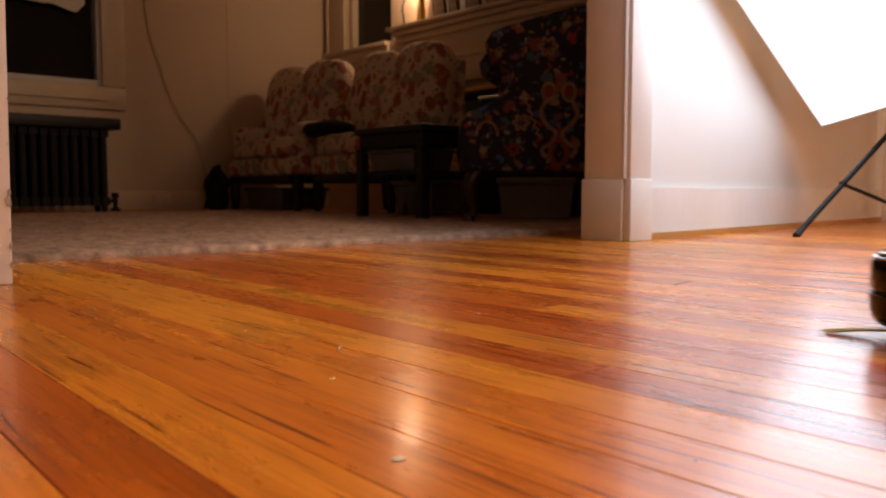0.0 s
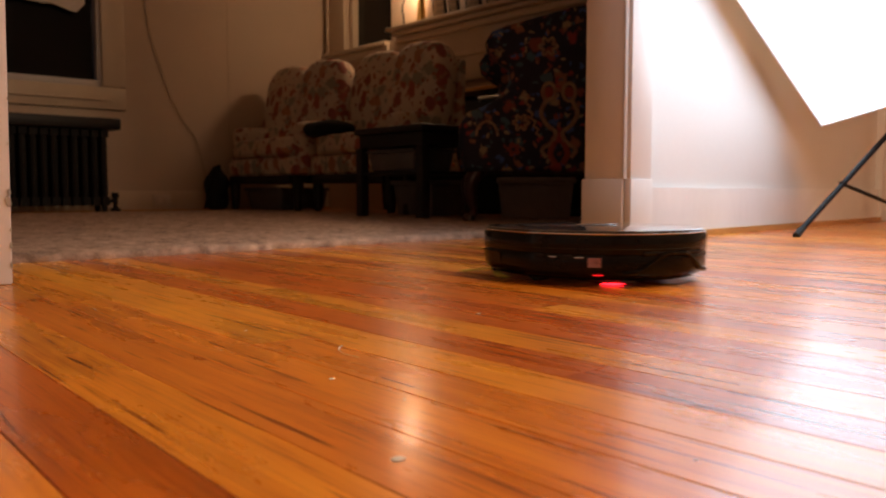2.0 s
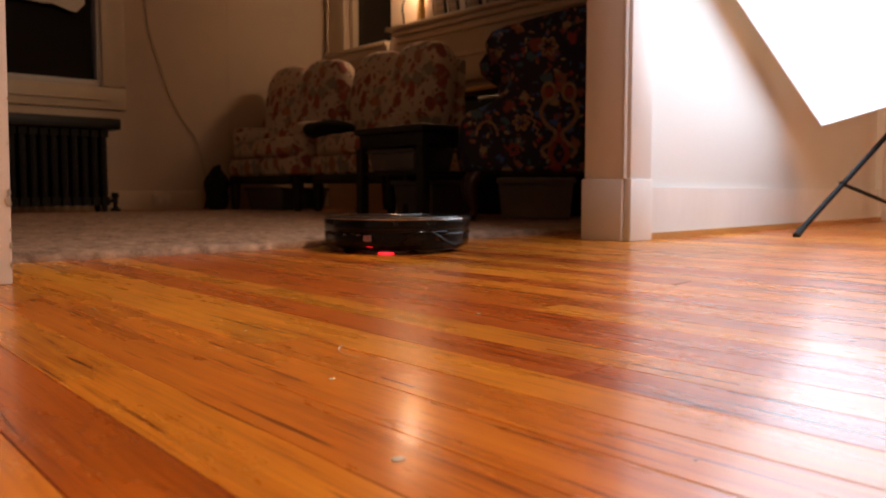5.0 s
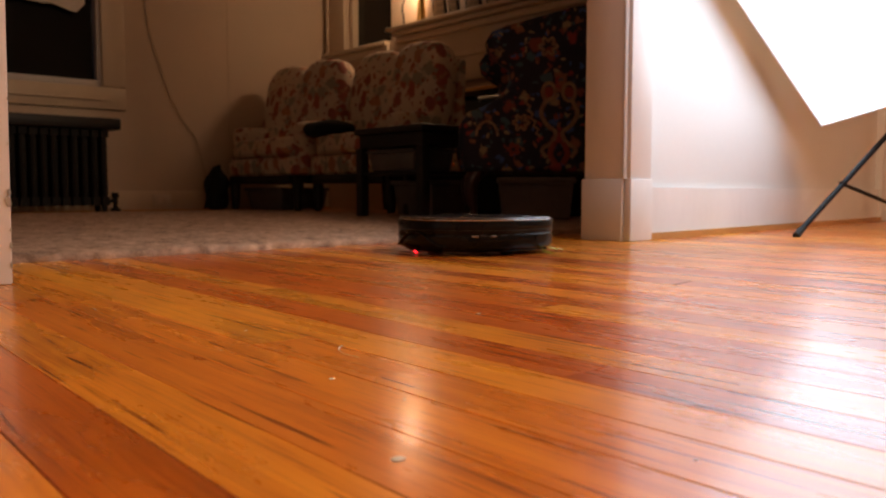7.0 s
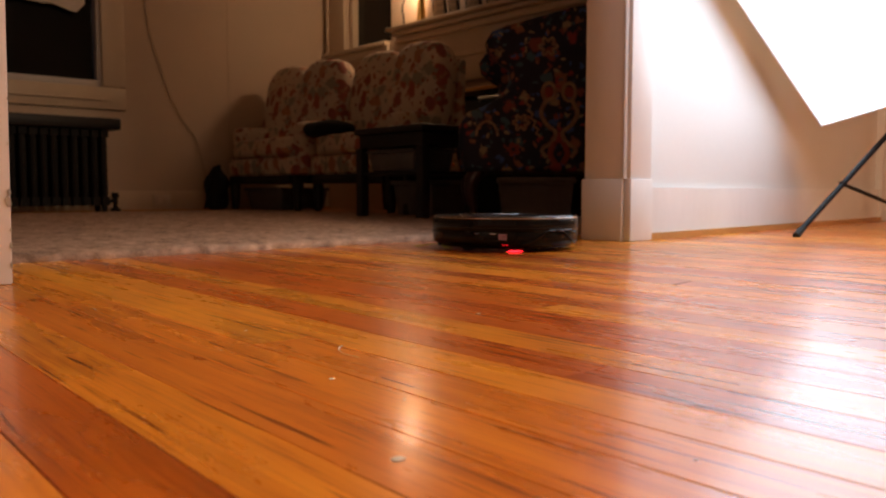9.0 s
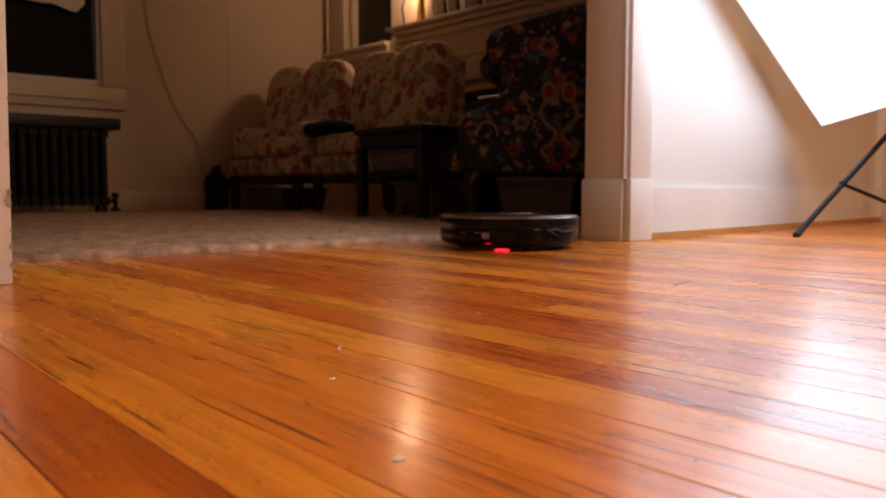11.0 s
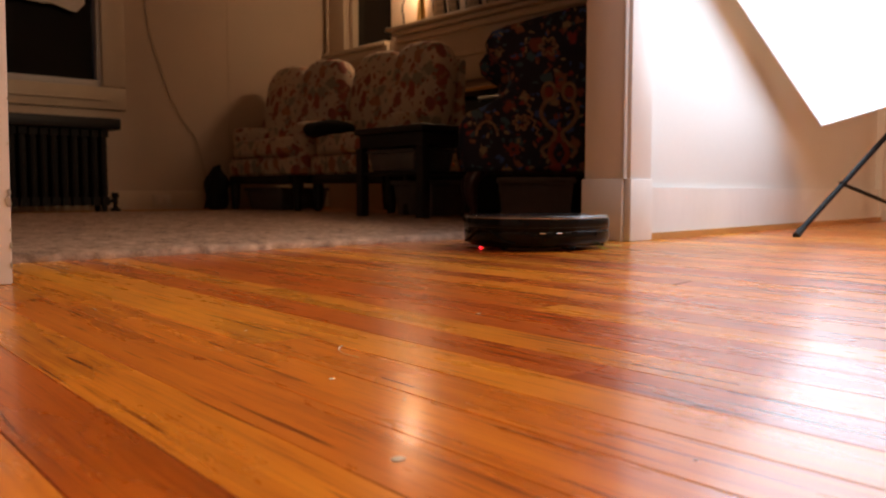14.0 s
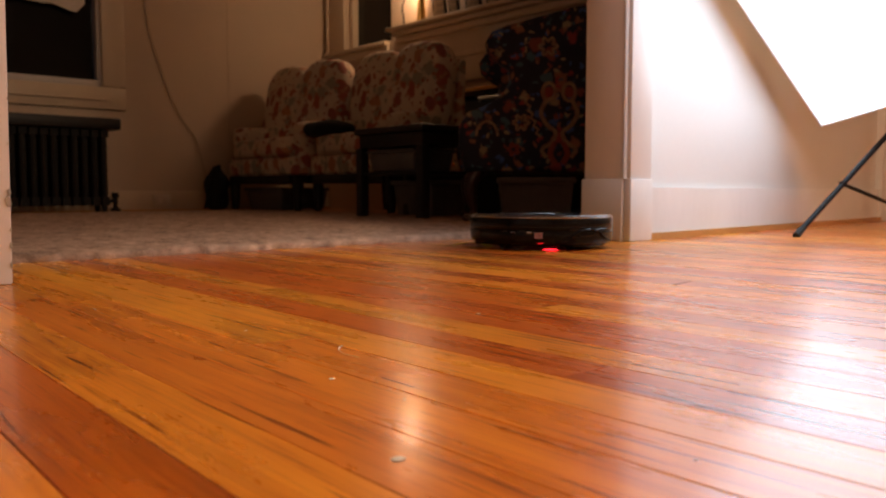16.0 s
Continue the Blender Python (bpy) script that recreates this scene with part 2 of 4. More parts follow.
def block(x0, x1, y0, y1, z0, z1, w=0.004, seg=2):
    return bevelled(box(bmesh.new(), x0, x1, y0, y1, z0, z1), w, seg)


def tube(points, r, sides=10, radii=None, bm=None):
    bm = bm or bmesh.new()
    pts = [Vector(p) for p in points]
    rings, side = [], None
    for i, p in enumerate(pts):
        d = (pts[min(i + 1, len(pts) - 1)] - pts[max(i - 1, 0)]).normalized()
        if side is None:
            side = d.cross(Vector((0.12, 0.97, 0.2))).normalized()
        side = (side - d * side.dot(d)).normalized()
        up = d.cross(side)
        rad = radii[i] if radii else r
        rings.append([bm.verts.new(p + rad * (math.cos(a) * side + math.sin(a) * up)) for a in (2 * math.pi * k / sides for k in range(sides))])
    for a, b in zip(rings, rings[1:]):
        for k in range(sides):
            bm.faces.new((a[k], a[(k + 1) % sides], b[(k + 1) % sides], b[k]))
    bm.faces.new(rings[0][::-1])
    bm.faces.new(rings[-1])
    bmesh.ops.recalc_face_normals(bm, faces=bm.faces[:])
    return bm


def curve_points(points, n=8):
    """Smooth points through the given ones."""
    p = [Vector(q) for q in points]
    p = [2 * p[0] - p[1]] + p + [2 * p[-1] - p[-2]]
    out = []
    for i in range(1, len(p) - 2):
        for k in range(n):
            t = k / n
            out.append(0.5 * ((2 * p[i]) + (p[i + 1] - p[i - 1]) * t + (2 * p[i - 1] - 5 * p[i] + 4 * p[i + 1] - p[i + 2]) * t * t
                              + (3 * p[i] - p[i - 1] - 3 * p[i + 1] + p[i + 2]) * t ** 3))
    return out + [p[-2]]


def cushion(sx, sy, sz, power=4.0, cuts=12, lump=0.006):
    """A stuffed block, rounded and a little uneven."""
    bm = bmesh.new()
    bmesh.ops.create_cube(bm, size=2.0)
    bmesh.ops.subdivide_edges(bm, edges=bm.edges[:], cuts=cuts, use_grid_fill=True)
    for v in bm.verts:
        c = v.co
        k = (abs(c.x) ** power + abs(c.y) ** power + abs(c.z) ** power) ** (-1 / power)
        q = Vector((c.x * k * sx / 2, c.y * k * sy / 2, c.z * k * sz / 2))
        v.co = q + lump * noise.noise_vector(q * 7 + Vector((sx * 9, sy * 5, sz)))
    return bm


def prism(profile, y0, y1, w=0.0, seg=3):
    """A profile of (x, z) points swept from y0 to y1, its rims rounded."""
    bm = bmesh.new()
    a = [bm.verts.new((x, y0, z)) for x, z in profile]
    b = [bm.verts.new((x, y1, z)) for x, z in profile]
    n = len(profile)
    caps = [bm.faces.new(a), bm.faces.new(b[::-1])]
    for i in range(n):
        bm.faces.new((a[i], b[i], b[(i + 1) % n], a[(i + 1) % n]))
    bmesh.ops.recalc_face_normals(bm, faces=bm.faces[:])
    if w:
        rim = list({e for f in caps for e in f.edges})
        bmesh.ops.bevel(bm, geom=rim, offset=w, segments=seg, affect="EDGES", profile=0.5, clamp_overlap=True)
    return bm


def slab(outline, z0, z1, w=0.0, seg=3):
    """An outline of (x, y) points raised from z0 to z1, its rims rounded."""
    bm = prism(outline, z0, z1, w, seg)
    for v in bm.verts:
        v.co = (v.co.x, v.co.z, v.co.y)
    bmesh.ops.recalc_face_normals(bm, faces=bm.faces[:])
    return bm


def mesh_of(name, bm, mat, smooth=None):
    me = bpy.data.meshes.new(name)
    bm.to_mesh(me)
    bm.free()
    me.materials.append(mat)
    if smooth is not None:
        me.shade_smooth()
        me.set_sharp_from_angle(angle=radians(smooth))
    return me


def part(name, bm, mat, parent=None, label="", smooth=40):
    ob = new(name, mesh_of(name, bm, mat, smooth))
    ob.parent = parent
    return tagged(ob, label)


def thing(name, m, label, category, group="", kind=""):
    ob = new(name)
    ob.empty_display_size = 0.1
    ob.matrix_basis = m
    return tagged(ob, label, category, group, kind)


def structure(name, bm, mat, label, category, smooth=30):
    return tagged(new(name, mesh_of(name, bm, mat, smooth)), label, category, "", "structure")


# ---- the two rooms ----
X_WEST, X_EAST, Y_SOUTH, Y_WALL, Y_NORTH, HIGH = -1.6, 4.9, -2.6, 1.275, 5.15, 2.5
X_HEARTH = 3.39
JAMB_L, JAMB_R, Y_FRONT, Y_BACK = 0.294, 1.768, 1.256, 1.405

floor = structure("floor", box(bmesh.new(), X_WEST, X_EAST, Y_SOUTH, Y_NORTH, -0.06, -0.0045), M_SUBFLOOR,
                  "varnished narrow strip wood floor, orange-brown and worn", "floor")
structure("ceiling", box(bmesh.new(), X_WEST, X_EAST, Y_SOUTH, Y_NORTH, HIGH, HIGH + 0.1), M_CEILING, "plain white plaster ceiling", "ceiling")
structure("wall_south", box(bmesh.new(), X_WEST, X_EAST, Y_SOUTH - 0.12, Y_SOUTH, 0, HIGH), M_WALL, "plain cream painted wall", "wall")
structure("wall_west", box(bmesh.new(), X_WEST - 0.12, X_WEST, Y_SOUTH, Y_NORTH, 0, HIGH), M_WALL, "plain cream painted wall", "wall")
structure("wall_east", box(bmesh.new(), X_EAST, X_EAST + 0.12, Y_SOUTH, Y_NORTH, 0, HIGH), M_WALL, "plain cream painted wall", "wall")


def angled(pts, z0, z1):
    return slab(pts, z0, z1)


# dividing wall with the wide cased opening; the wall beyond it is a little out of square
structure("wall_divide_west", box(bmesh.new(), X_WEST, JAMB_L - 0.002, Y_WALL, Y_BACK - 0.004, 0, HIGH), M_WALL, "cream painted dividing wall", "wall")
structure("wall_divide_head", box(bmesh.new(), JAMB_L - 0.002, JAMB_R + 0.002, Y_WALL, Y_BACK - 0.004, 2.1, HIGH), M_WALL, "cream painted wall over the opening", "wall")
E0, E1 = (1.83, 1.292), (3.86, 1.425)
structure("wall_divide_east", angled([(JAMB_R + 0.002, Y_WALL), (1.80, Y_WALL), E0, E1, (X_EAST, 1.49), (X_EAST, 1.64), (1.83, Y_BACK - 0.004), (JAMB_R + 0.002, Y_BACK - 0.004)], 0, HIGH),
          M_WALL, "cream wall washed by cool white light", "wall")


def casing(name, x0, x1, inner):
    """Front casing board of the opening with a bead on its inner edge and a taller plinth block."""
    t = thing(name, pose(0, 0, 0), "white painted door casing, scuffed and worn", "door casing", "", "structure")
    part("casing_board", block(x0, x1, Y_FRONT, Y_WALL, inner, 2.14, 0.003), M_TRIM, t)
    if inner:
        part("plinth_block", block(x0 - 0.003, x1 + 0.003, Y_FRONT - 0.004, Y_WALL, 0.0, 0.166, 0.003), M_TRIM, t)
    return t


cas_r = casing("door_casing_east", JAMB_R, JAMB_R + 0.094, 0.166)
cas_l = casing("door_casing_west", JAMB_L - 0.14, JAMB_L, 0.0)
cas_l.matrix_basis = pose(JAMB_L, 0, 0, 0, 0.6, 0) @ pose(-JAMB_L, 0, 0)
jr = thing("door_jamb_east", pose(0, 0, 0), "white painted jamb lining of the wide opening", "door jamb", "", "structure")
part("jamb_board", block(JAMB_R - 0.006, JAMB_R + 0.002, Y_FRONT + 0.021, Y_BACK - 0.002, 0.166, 2.1, 0.002), M_TRIM, jr)
part("bead", tube([(JAMB_R - 0.004, Y_FRONT + 0.017, 0.166), (JAMB_R - 0.004, Y_FRONT + 0.017, 2.1)], 0.006, 8), M_TRIM, jr)
part("jamb_plinth", block(JAMB_R - 0.010, JAMB_R + 0.002, Y_FRONT + 0.020, Y_BACK + 0.006, 0, 0.166, 0.003), M_TRIM, jr)
jl = thing("door_jamb_west", pose(0, 0, 0), "white painted jamb lining with chipped edge", "door jamb", "", "structure")
part("jamb_board", block(JAMB_L - 0.002, JAMB_L + 0.004, Y_FRONT + 0.021, Y_BACK, 0, 2.1, 0.002), M_TRIM, jl)
# chips in the paint of the near edge
for i, (z, w, h) in enumerate(((0.118, 0.007, 0.016), (0.131, 0.004, 0.010), (0.055, 0.003, 0.010), (0.078, 0.003, 0.006), (0.20, 0.003, 0.004), (0.262, 0.002, 0.004), (0.028, 0.003, 0.008))):
    bm = bmesh.new()
    ring = [(JAMB_L - w * (0.5 + 0.5 * math.cos(a) + 0.16 * math.sin(3 * a + i)), z + h * (0.5 * math.sin(a) + 0.1 * math.cos(4 * a + i))) for a in (k * math.pi / 6 for k in range(12))]
    part("paint_chip", prism(ring, Y_FRONT - 0.0012, Y_FRONT + 0.001), M_CHIP, cas_l, "chipped bare patch in the paint", None)


def along_east(x):
    return E0[1] + (x - E0[0]) * (E1[1] - E0[1]) / (E1[0] - E0[0])


xa, xb = JAMB_R + 0.098, 3.86
bb = thing("baseboard_east", pose(0, 0, 0), "tall white painted baseboard with a honey wood shoe moulding", "baseboard", "", "structure")
part("board_face", angled([(xa, along_east(xa) - 0.016), (xb, along_east(xb) - 0.016), (xb, along_east(xb)), (xa, along_east(xa))], 0.018, 0.143), M_TRIM, bb, "", None)
part("shoe_moulding", angled([(xa, along_east(xa) - 0.032), (xb, along_east(xb) - 0.032), (xb, along_east(xb) - 0.001), (xa, along_east(xa) - 0.001)], 0.0, 0.0178), M_SHOE, bb, "honey-coloured quarter-round shoe moulding", None)
dc = thing("door_casing_far", pose(0, 0, 0), "cream painted casing at the end of the wall", "door casing", "", "structure")
part("casing_board", angled([(xb, along_east(xb) - 0.030), (xb + 0.16, along_east(xb) - 0.022), (xb + 0.16, along_east(xb) + 0.03), (xb, along_east(xb) + 0.0)], 0.0, 2.1), M_TRIM, dc, "", None)

# living room shell: north wall with a window, hearth wall with a window and the fireplace
WX0, WX1, WZ0, WZ1 = 0.55, 1.742, 0.775, 1.95
bm = bmesh.new()
for r in ((X_WEST, WX0, 0, HIGH), (WX1, X_EAST, 0, HIGH), (WX0, WX1, 0, WZ0), (WX0, WX1, WZ1, HIGH)):
    box(bm, r[0], r[1], Y_NORTH, Y_NORTH + 0.14, r[2], r[3])
structure("wall_north", bm, M_WALL_LIVING, "tan painted living room wall in dim warm light", "wall")
HY0, HY1, HZ0, HZ1 = 4.36, 4.885, 1.15, 2.05
FY0, FY1, FZ = 2.62, 3.78, 0.735
bm = bmesh.new()
for y0, y1, z0, z1 in ((HY1, Y_NORTH, 0, HIGH), (HY0, HY1, 0, HZ0), (HY0, HY1, HZ1, HIGH), (FY1, HY0, 0, HIGH), (FY0, FY1, FZ, HIGH), (1.62, FY0, 0, HIGH)):
    box(bm, X_HEARTH, X_HEARTH + 0.14, y0, y1, z0, z1)
structure("wall_hearth", bm, M_WALL_LIVING, "tan painted fireplace wall", "wall")

w1 = thing("window_1", pose(0, 0, 0), "dark night window with white sash and wide cream casing", "window", "", "structure")
part("pane", block(WX0 + 0.03, WX1 - 0.03, Y_NORTH + 0.05, Y_NORTH + 0.056, WZ0 + 0.03, WZ1 - 0.03, 0.001), M_GLASS_NIGHT, w1, "black night glass", None)
for r in ((WX0, WX1, WZ0, WZ0 + 0.04), (WX0, WX1, WZ1 - 0.04, WZ1), (WX0, WX0 + 0.035, WZ0 + 0.04, WZ1 - 0.04), (WX1 - 0.022, WX1, WZ0 + 0.04, WZ1 - 0.04)):
    part("sash_rail", block(r[0], r[1], Y_NORTH + 0.004, Y_NORTH + 0.09, r[2], r[3], 0.004), M_SASH, w1, "white painted sash rail")
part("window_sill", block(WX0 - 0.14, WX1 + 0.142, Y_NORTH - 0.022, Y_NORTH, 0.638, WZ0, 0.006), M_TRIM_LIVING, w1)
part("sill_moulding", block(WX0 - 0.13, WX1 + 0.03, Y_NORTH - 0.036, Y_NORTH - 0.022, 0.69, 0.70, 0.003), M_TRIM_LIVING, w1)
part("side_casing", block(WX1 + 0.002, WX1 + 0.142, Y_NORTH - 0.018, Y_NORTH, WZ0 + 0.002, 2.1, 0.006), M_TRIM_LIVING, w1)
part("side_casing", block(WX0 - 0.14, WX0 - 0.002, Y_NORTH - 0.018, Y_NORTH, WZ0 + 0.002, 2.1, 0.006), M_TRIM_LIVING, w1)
prof = [(WX0 + 0.02, 1.9), (WX1 - 0.09, 1.9), (WX1 - 0.09, 1.26)] + [(WX1 - 0.09 - 0.047 * k, 1.222 + 0.008 * abs(math.cos(k * 0.9)) + (0.012 if k > 3 else -0.03 + 0.01 * k)) for k in range(1, 22)]
blind = tagged(new("window_blind", mesh_of("window_blind", prism(prof, Y_NORTH - 0.012, Y_NORTH - 0.004), M_BLIND, None)), "white lace-edged blind pulled partway down the window", "blind")

w2 = thing("window_2", pose(0, 0, 0), "small dark window beside the mantel with warm-lit frame", "window", "", "structure")
part("pane", block(X_HEARTH + 0.07, X_HEARTH + 0.076, HY0 + 0.01, HY1 - 0.03, HZ0 + 0.02, HZ1, 0.001), M_GLASS_NIGHT, w2, "black night glass", None)
part("sash_rail", block(X_HEARTH + 0.02, X_HEARTH + 0.09, HY1 - 0.05, HY1, HZ0, HZ1, 0.004), M_TRIM_LIVING, w2)
part("window_sill", block(X_HEARTH - 0.045, X_HEARTH + 0.02, HY0 + 0.02, HY1 + 0.245, HZ0 - 0.03, HZ0, 0.006), M_TRIM_LIVING, w2)
part("apron", block(X_HEARTH - 0.02, X_HEARTH, HY0 + 0.02, HY1 + 0.235, HZ0 - 0.09, HZ0 - 0.03, 0.006), M_TRIM_LIVING, w2)
part("side_casing", block(X_HEARTH - 0.022, X_HEARTH, HY1 + 0.002, HY1 + 0.235, HZ0, 2.15, 0.006), M_TRIM_LIVING, w2)
part("stop_bead", block(X_HEARTH - 0.034, X_HEARTH + 0.01, HY1 + 0.20, HY1 + 0.225, HZ0, 2.15, 0.006), M_TRIM_LIVING, w2)

nb = thing("baseboard_north", pose(0, 0, 0), "cream painted living room baseboard", "baseboard", "", "structure")
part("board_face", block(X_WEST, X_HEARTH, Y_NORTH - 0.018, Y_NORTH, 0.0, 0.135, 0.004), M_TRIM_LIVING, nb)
part("shoe_moulding", block(X_WEST, X_HEARTH, Y_NORTH - 0.034, Y_NORTH - 0.018, 0.0, 0.018, 0.005), M_SHOE, nb, "honey-coloured shoe moulding")

# fireplace: shelf, stepped mouldings, frieze, pilasters, sooty firebox with a brass edge
fp = thing("fireplace", pose(0, 0, 0), "cream painted wooden mantelpiece round a dark firebox", "fireplace", "", "structure")
MY0, MY1 = 2.3, 4.27
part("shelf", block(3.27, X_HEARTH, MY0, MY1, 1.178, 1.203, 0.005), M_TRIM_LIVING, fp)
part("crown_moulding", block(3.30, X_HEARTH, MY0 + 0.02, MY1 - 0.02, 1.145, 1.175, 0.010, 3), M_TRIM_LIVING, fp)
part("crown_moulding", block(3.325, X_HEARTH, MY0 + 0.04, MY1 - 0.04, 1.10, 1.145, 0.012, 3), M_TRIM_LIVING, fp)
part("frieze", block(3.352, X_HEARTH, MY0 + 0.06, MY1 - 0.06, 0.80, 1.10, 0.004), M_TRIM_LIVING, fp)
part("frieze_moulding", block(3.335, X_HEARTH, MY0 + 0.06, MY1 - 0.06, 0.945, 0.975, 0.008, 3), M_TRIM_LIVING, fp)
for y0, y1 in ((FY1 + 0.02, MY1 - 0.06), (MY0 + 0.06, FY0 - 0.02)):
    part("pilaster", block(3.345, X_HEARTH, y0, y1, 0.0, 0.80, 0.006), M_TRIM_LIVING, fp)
part("brass_edge", block(3.372, X_HEARTH, FY0, FY1, 0.735, 0.757, 0.003), M_BRASS, fp, "aged brass edging strip")
bm = bmesh.new()
for a in ((3.40, 3.95, FY0, FY0 + 0.03, 0, 0.8), (3.40, 3.95, FY1 - 0.03, FY1, 0, 0.8), (3.92, 3.95, FY0, FY1, 0, 0.8), (3.40, 3.95, FY0, FY1, 0.735, 0.8), (3.36, 3.92, FY0, FY1, 0.0, 0.02)):
    box(bm, *a)
part("firebox", bm, M_SOOT, fp, "sooty black firebox")
screen = thing("fire_screen", pose(3.26, 3.2, 0.0), "black fire screen with a bright steel handle", "fire screen")
part("mesh_panel", block(-0.01, 0.01, -0.45, 0.45, 0.02, 0.66, 0.006), M_SOOT, screen)
part("foot", block(-0.06, 0.06, -0.40, -0.37, 0.0, 0.02, 0.004), M_SOOT, screen)
part("foot", block(-0.06, 0.06, 0.37, 0.40, 0.0, 0.02, 0.004), M_SOOT, screen)
part("handle", tube([(-0.015, -0.10, 0.652), (-0.03, -0.09, 0.66), (-0.03, 0.14, 0.664), (-0.015, 0.15, 0.655)], 0.010, 10), M_STEEL, screen, "bright steel handle")

# things along the mantel shelf, and the lamp that lights the wall over it
ml = thing("table_lamp", pose(3.345, 3.99, 1.203), "small lit table lamp on the mantel shelf", "lamp")
part("foot", tube([(0, 0, 0), (0, 0, 0.02), (0, 0, 0.30)], 0.02, 16, [0.045, 0.03, 0.012]), M_BRASS, ml)
part("shade", tube([(0, 0, 0.30), (0, 0, 0.42)], 0.05, 20, [0.052, 0.035]), M_LAMPSHADE, ml, "warm glowing shade")


def photo_frame(y, w, h, tone, lean=8):
    t = thing("photo_frame", pose(3.345, y, 1.203, 0, -lean, 0), "small dark framed photograph on the mantel shelf", "photo frame", "frames on the mantel")
    part("frame", block(-0.008, 0.006, -w / 2, w / 2, 0, h, 0.003), tone, t)
    part("print", block(-0.0105, -0.008, -w / 2 + 0.015, w / 2 - 0.015, 0.015, h - 0.015, 0.0005), M_PHOTO, t, "faded brown print", None)


photo_frame(3.80, 0.12, 0.17, M_DARKWOOD)
photo_frame(3.67, 0.09, 0.12, M_DARKWOOD)
photo_frame(3.50, 0.13, 0.18, M_DARKWOOD)
photo_frame(3.34, 0.10, 0.14, M_DARKWOOD)
hook = thing("candle_holder", pose(3.33, 4.15, 1.203), "thin dark metal candle holder on the mantel shelf", "candle holder")
part("stem", tube(curve_points([(0, 0, 0), (0, 0.0, 0.05), (0, 0.015, 0.12), (0, -0.01, 0.18), (0, 0.0, 0.24)]), 0.006, 8), M_IRON, hook)
part("base", tube([(0, 0, 0), (0, 0, 0.008)], 0.03, 16), M_IRON, hook)

# rug: pile that rises and falls, with a ragged front edge
RX0, RX1, RY0, RY1 = -1.0, 2.62, 1.615, 4.72


def rug():
    xs = np.concatenate([np.arange(RX0, 0.25, 0.05), np.arange(0.25, 2.1, 0.007), np.arange(2.1, RX1 + 0.01, 0.03)])
    ys = np.concatenate([np.arange(0, 0.05, 0.005), np.arange(0.05, 0.5, 0.012), np.arange(0.5, RY1 - RY0 + 0.01, 0.05)])
    rng = np.random.default_rng(4)
    verts, faces = [], []
    for j, dy in enumerate(ys):
        for i, x in enumerate(xs):
            wob = 0.012 * noise.noise(Vector((x * 2.1, 0.3, 0))) + 0.007 * noise.noise(Vector((x * 40, 1.3, 0)))
            z = 0.017 + 0.005 * noise.noise(Vector((x * 22, dy * 30, 2))) + 0.004 * (rng.random() - 0.5)
            if j == 0:
                z = 0.0
            elif j < 3:
                z *= 0.72 + 0.09 * j
            verts.append((x, RY0 + dy + wob * max(0.0, 1 - dy / 0.3) - (0.004 * rng.random() if j < 4 else 0) + (0.006 if j == 0 else 0), z))
    n = len(xs)
    for j in range(len(ys) - 1):
        for i in range(n - 1):
            faces.append((j * n + i, j * n + i + 1, (j + 1) * n + i + 1, (j + 1) * n + i))
    me = bpy.data.meshes.new("area_rug")
    me.from_pydata(verts, [], faces)
    me.materials.append(M_RUG)
    me.shade_smooth()
    return tagged(new("area_rug", me), "thick shaggy grey-beige area rug", "rug")


rug()

# ---- living room things ----
RUGTOP = 0.016


def radiator():
    t = thing("radiator", pose(1.70, 4.95, 0), "dark cast-iron column radiator with a flat top shelf", "radiator")
    part("top_shelf", block(-1.0, 0.04, -0.12, 0.13, 0.495, 0.56, 0.008), M_DARKWOOD, t, "dark flat shelf")
    for k in range(17):
        x = -0.045 - k * 0.055
        bm = bmesh.new()
        for dy in (-0.06, 0.0, 0.06):
            tube([(x, dy, 0.09), (x, dy, 0.12), (x, dy, 0.43), (x, dy, 0.46)], 0.017, 8, [0.012, 0.018, 0.018, 0.012], bm)
        box(bm, x - 0.021, x + 0.021, -0.085, 0.085, 0.45, 0.492)
        box(bm, x - 0.021, x + 0.021, -0.085, 0.085, 0.05, 0.10)
        part("section", bm, M_IRON, t)
    for x in (-0.05, -0.93):
        for dy in (-0.06, 0.06):
            part("foot", tube([(x, dy, 0.0), (x, dy, 0.02), (x, dy, 0.06)], 0.02, 10, [0.026, 0.016, 0.02]), M_IRON, t)
    v = part("valve", tube([(0.035, 0, 0.0), (0.035, 0, 0.03), (0.035, 0, 0.035), (0.035, 0, 0.09), (0.035, 0, 0.10), (0.035, 0, 0.125)], 0.02, 12, [0.03, 0.03, 0.014, 0.014, 0.024, 0.02]), M_IRON, t, "dark iron valve on its pipe")
    part("pipe", tube([(-0.03, 0, 0.075), (0.04, 0, 0.075)], 0.013, 10), M_IRON, t)


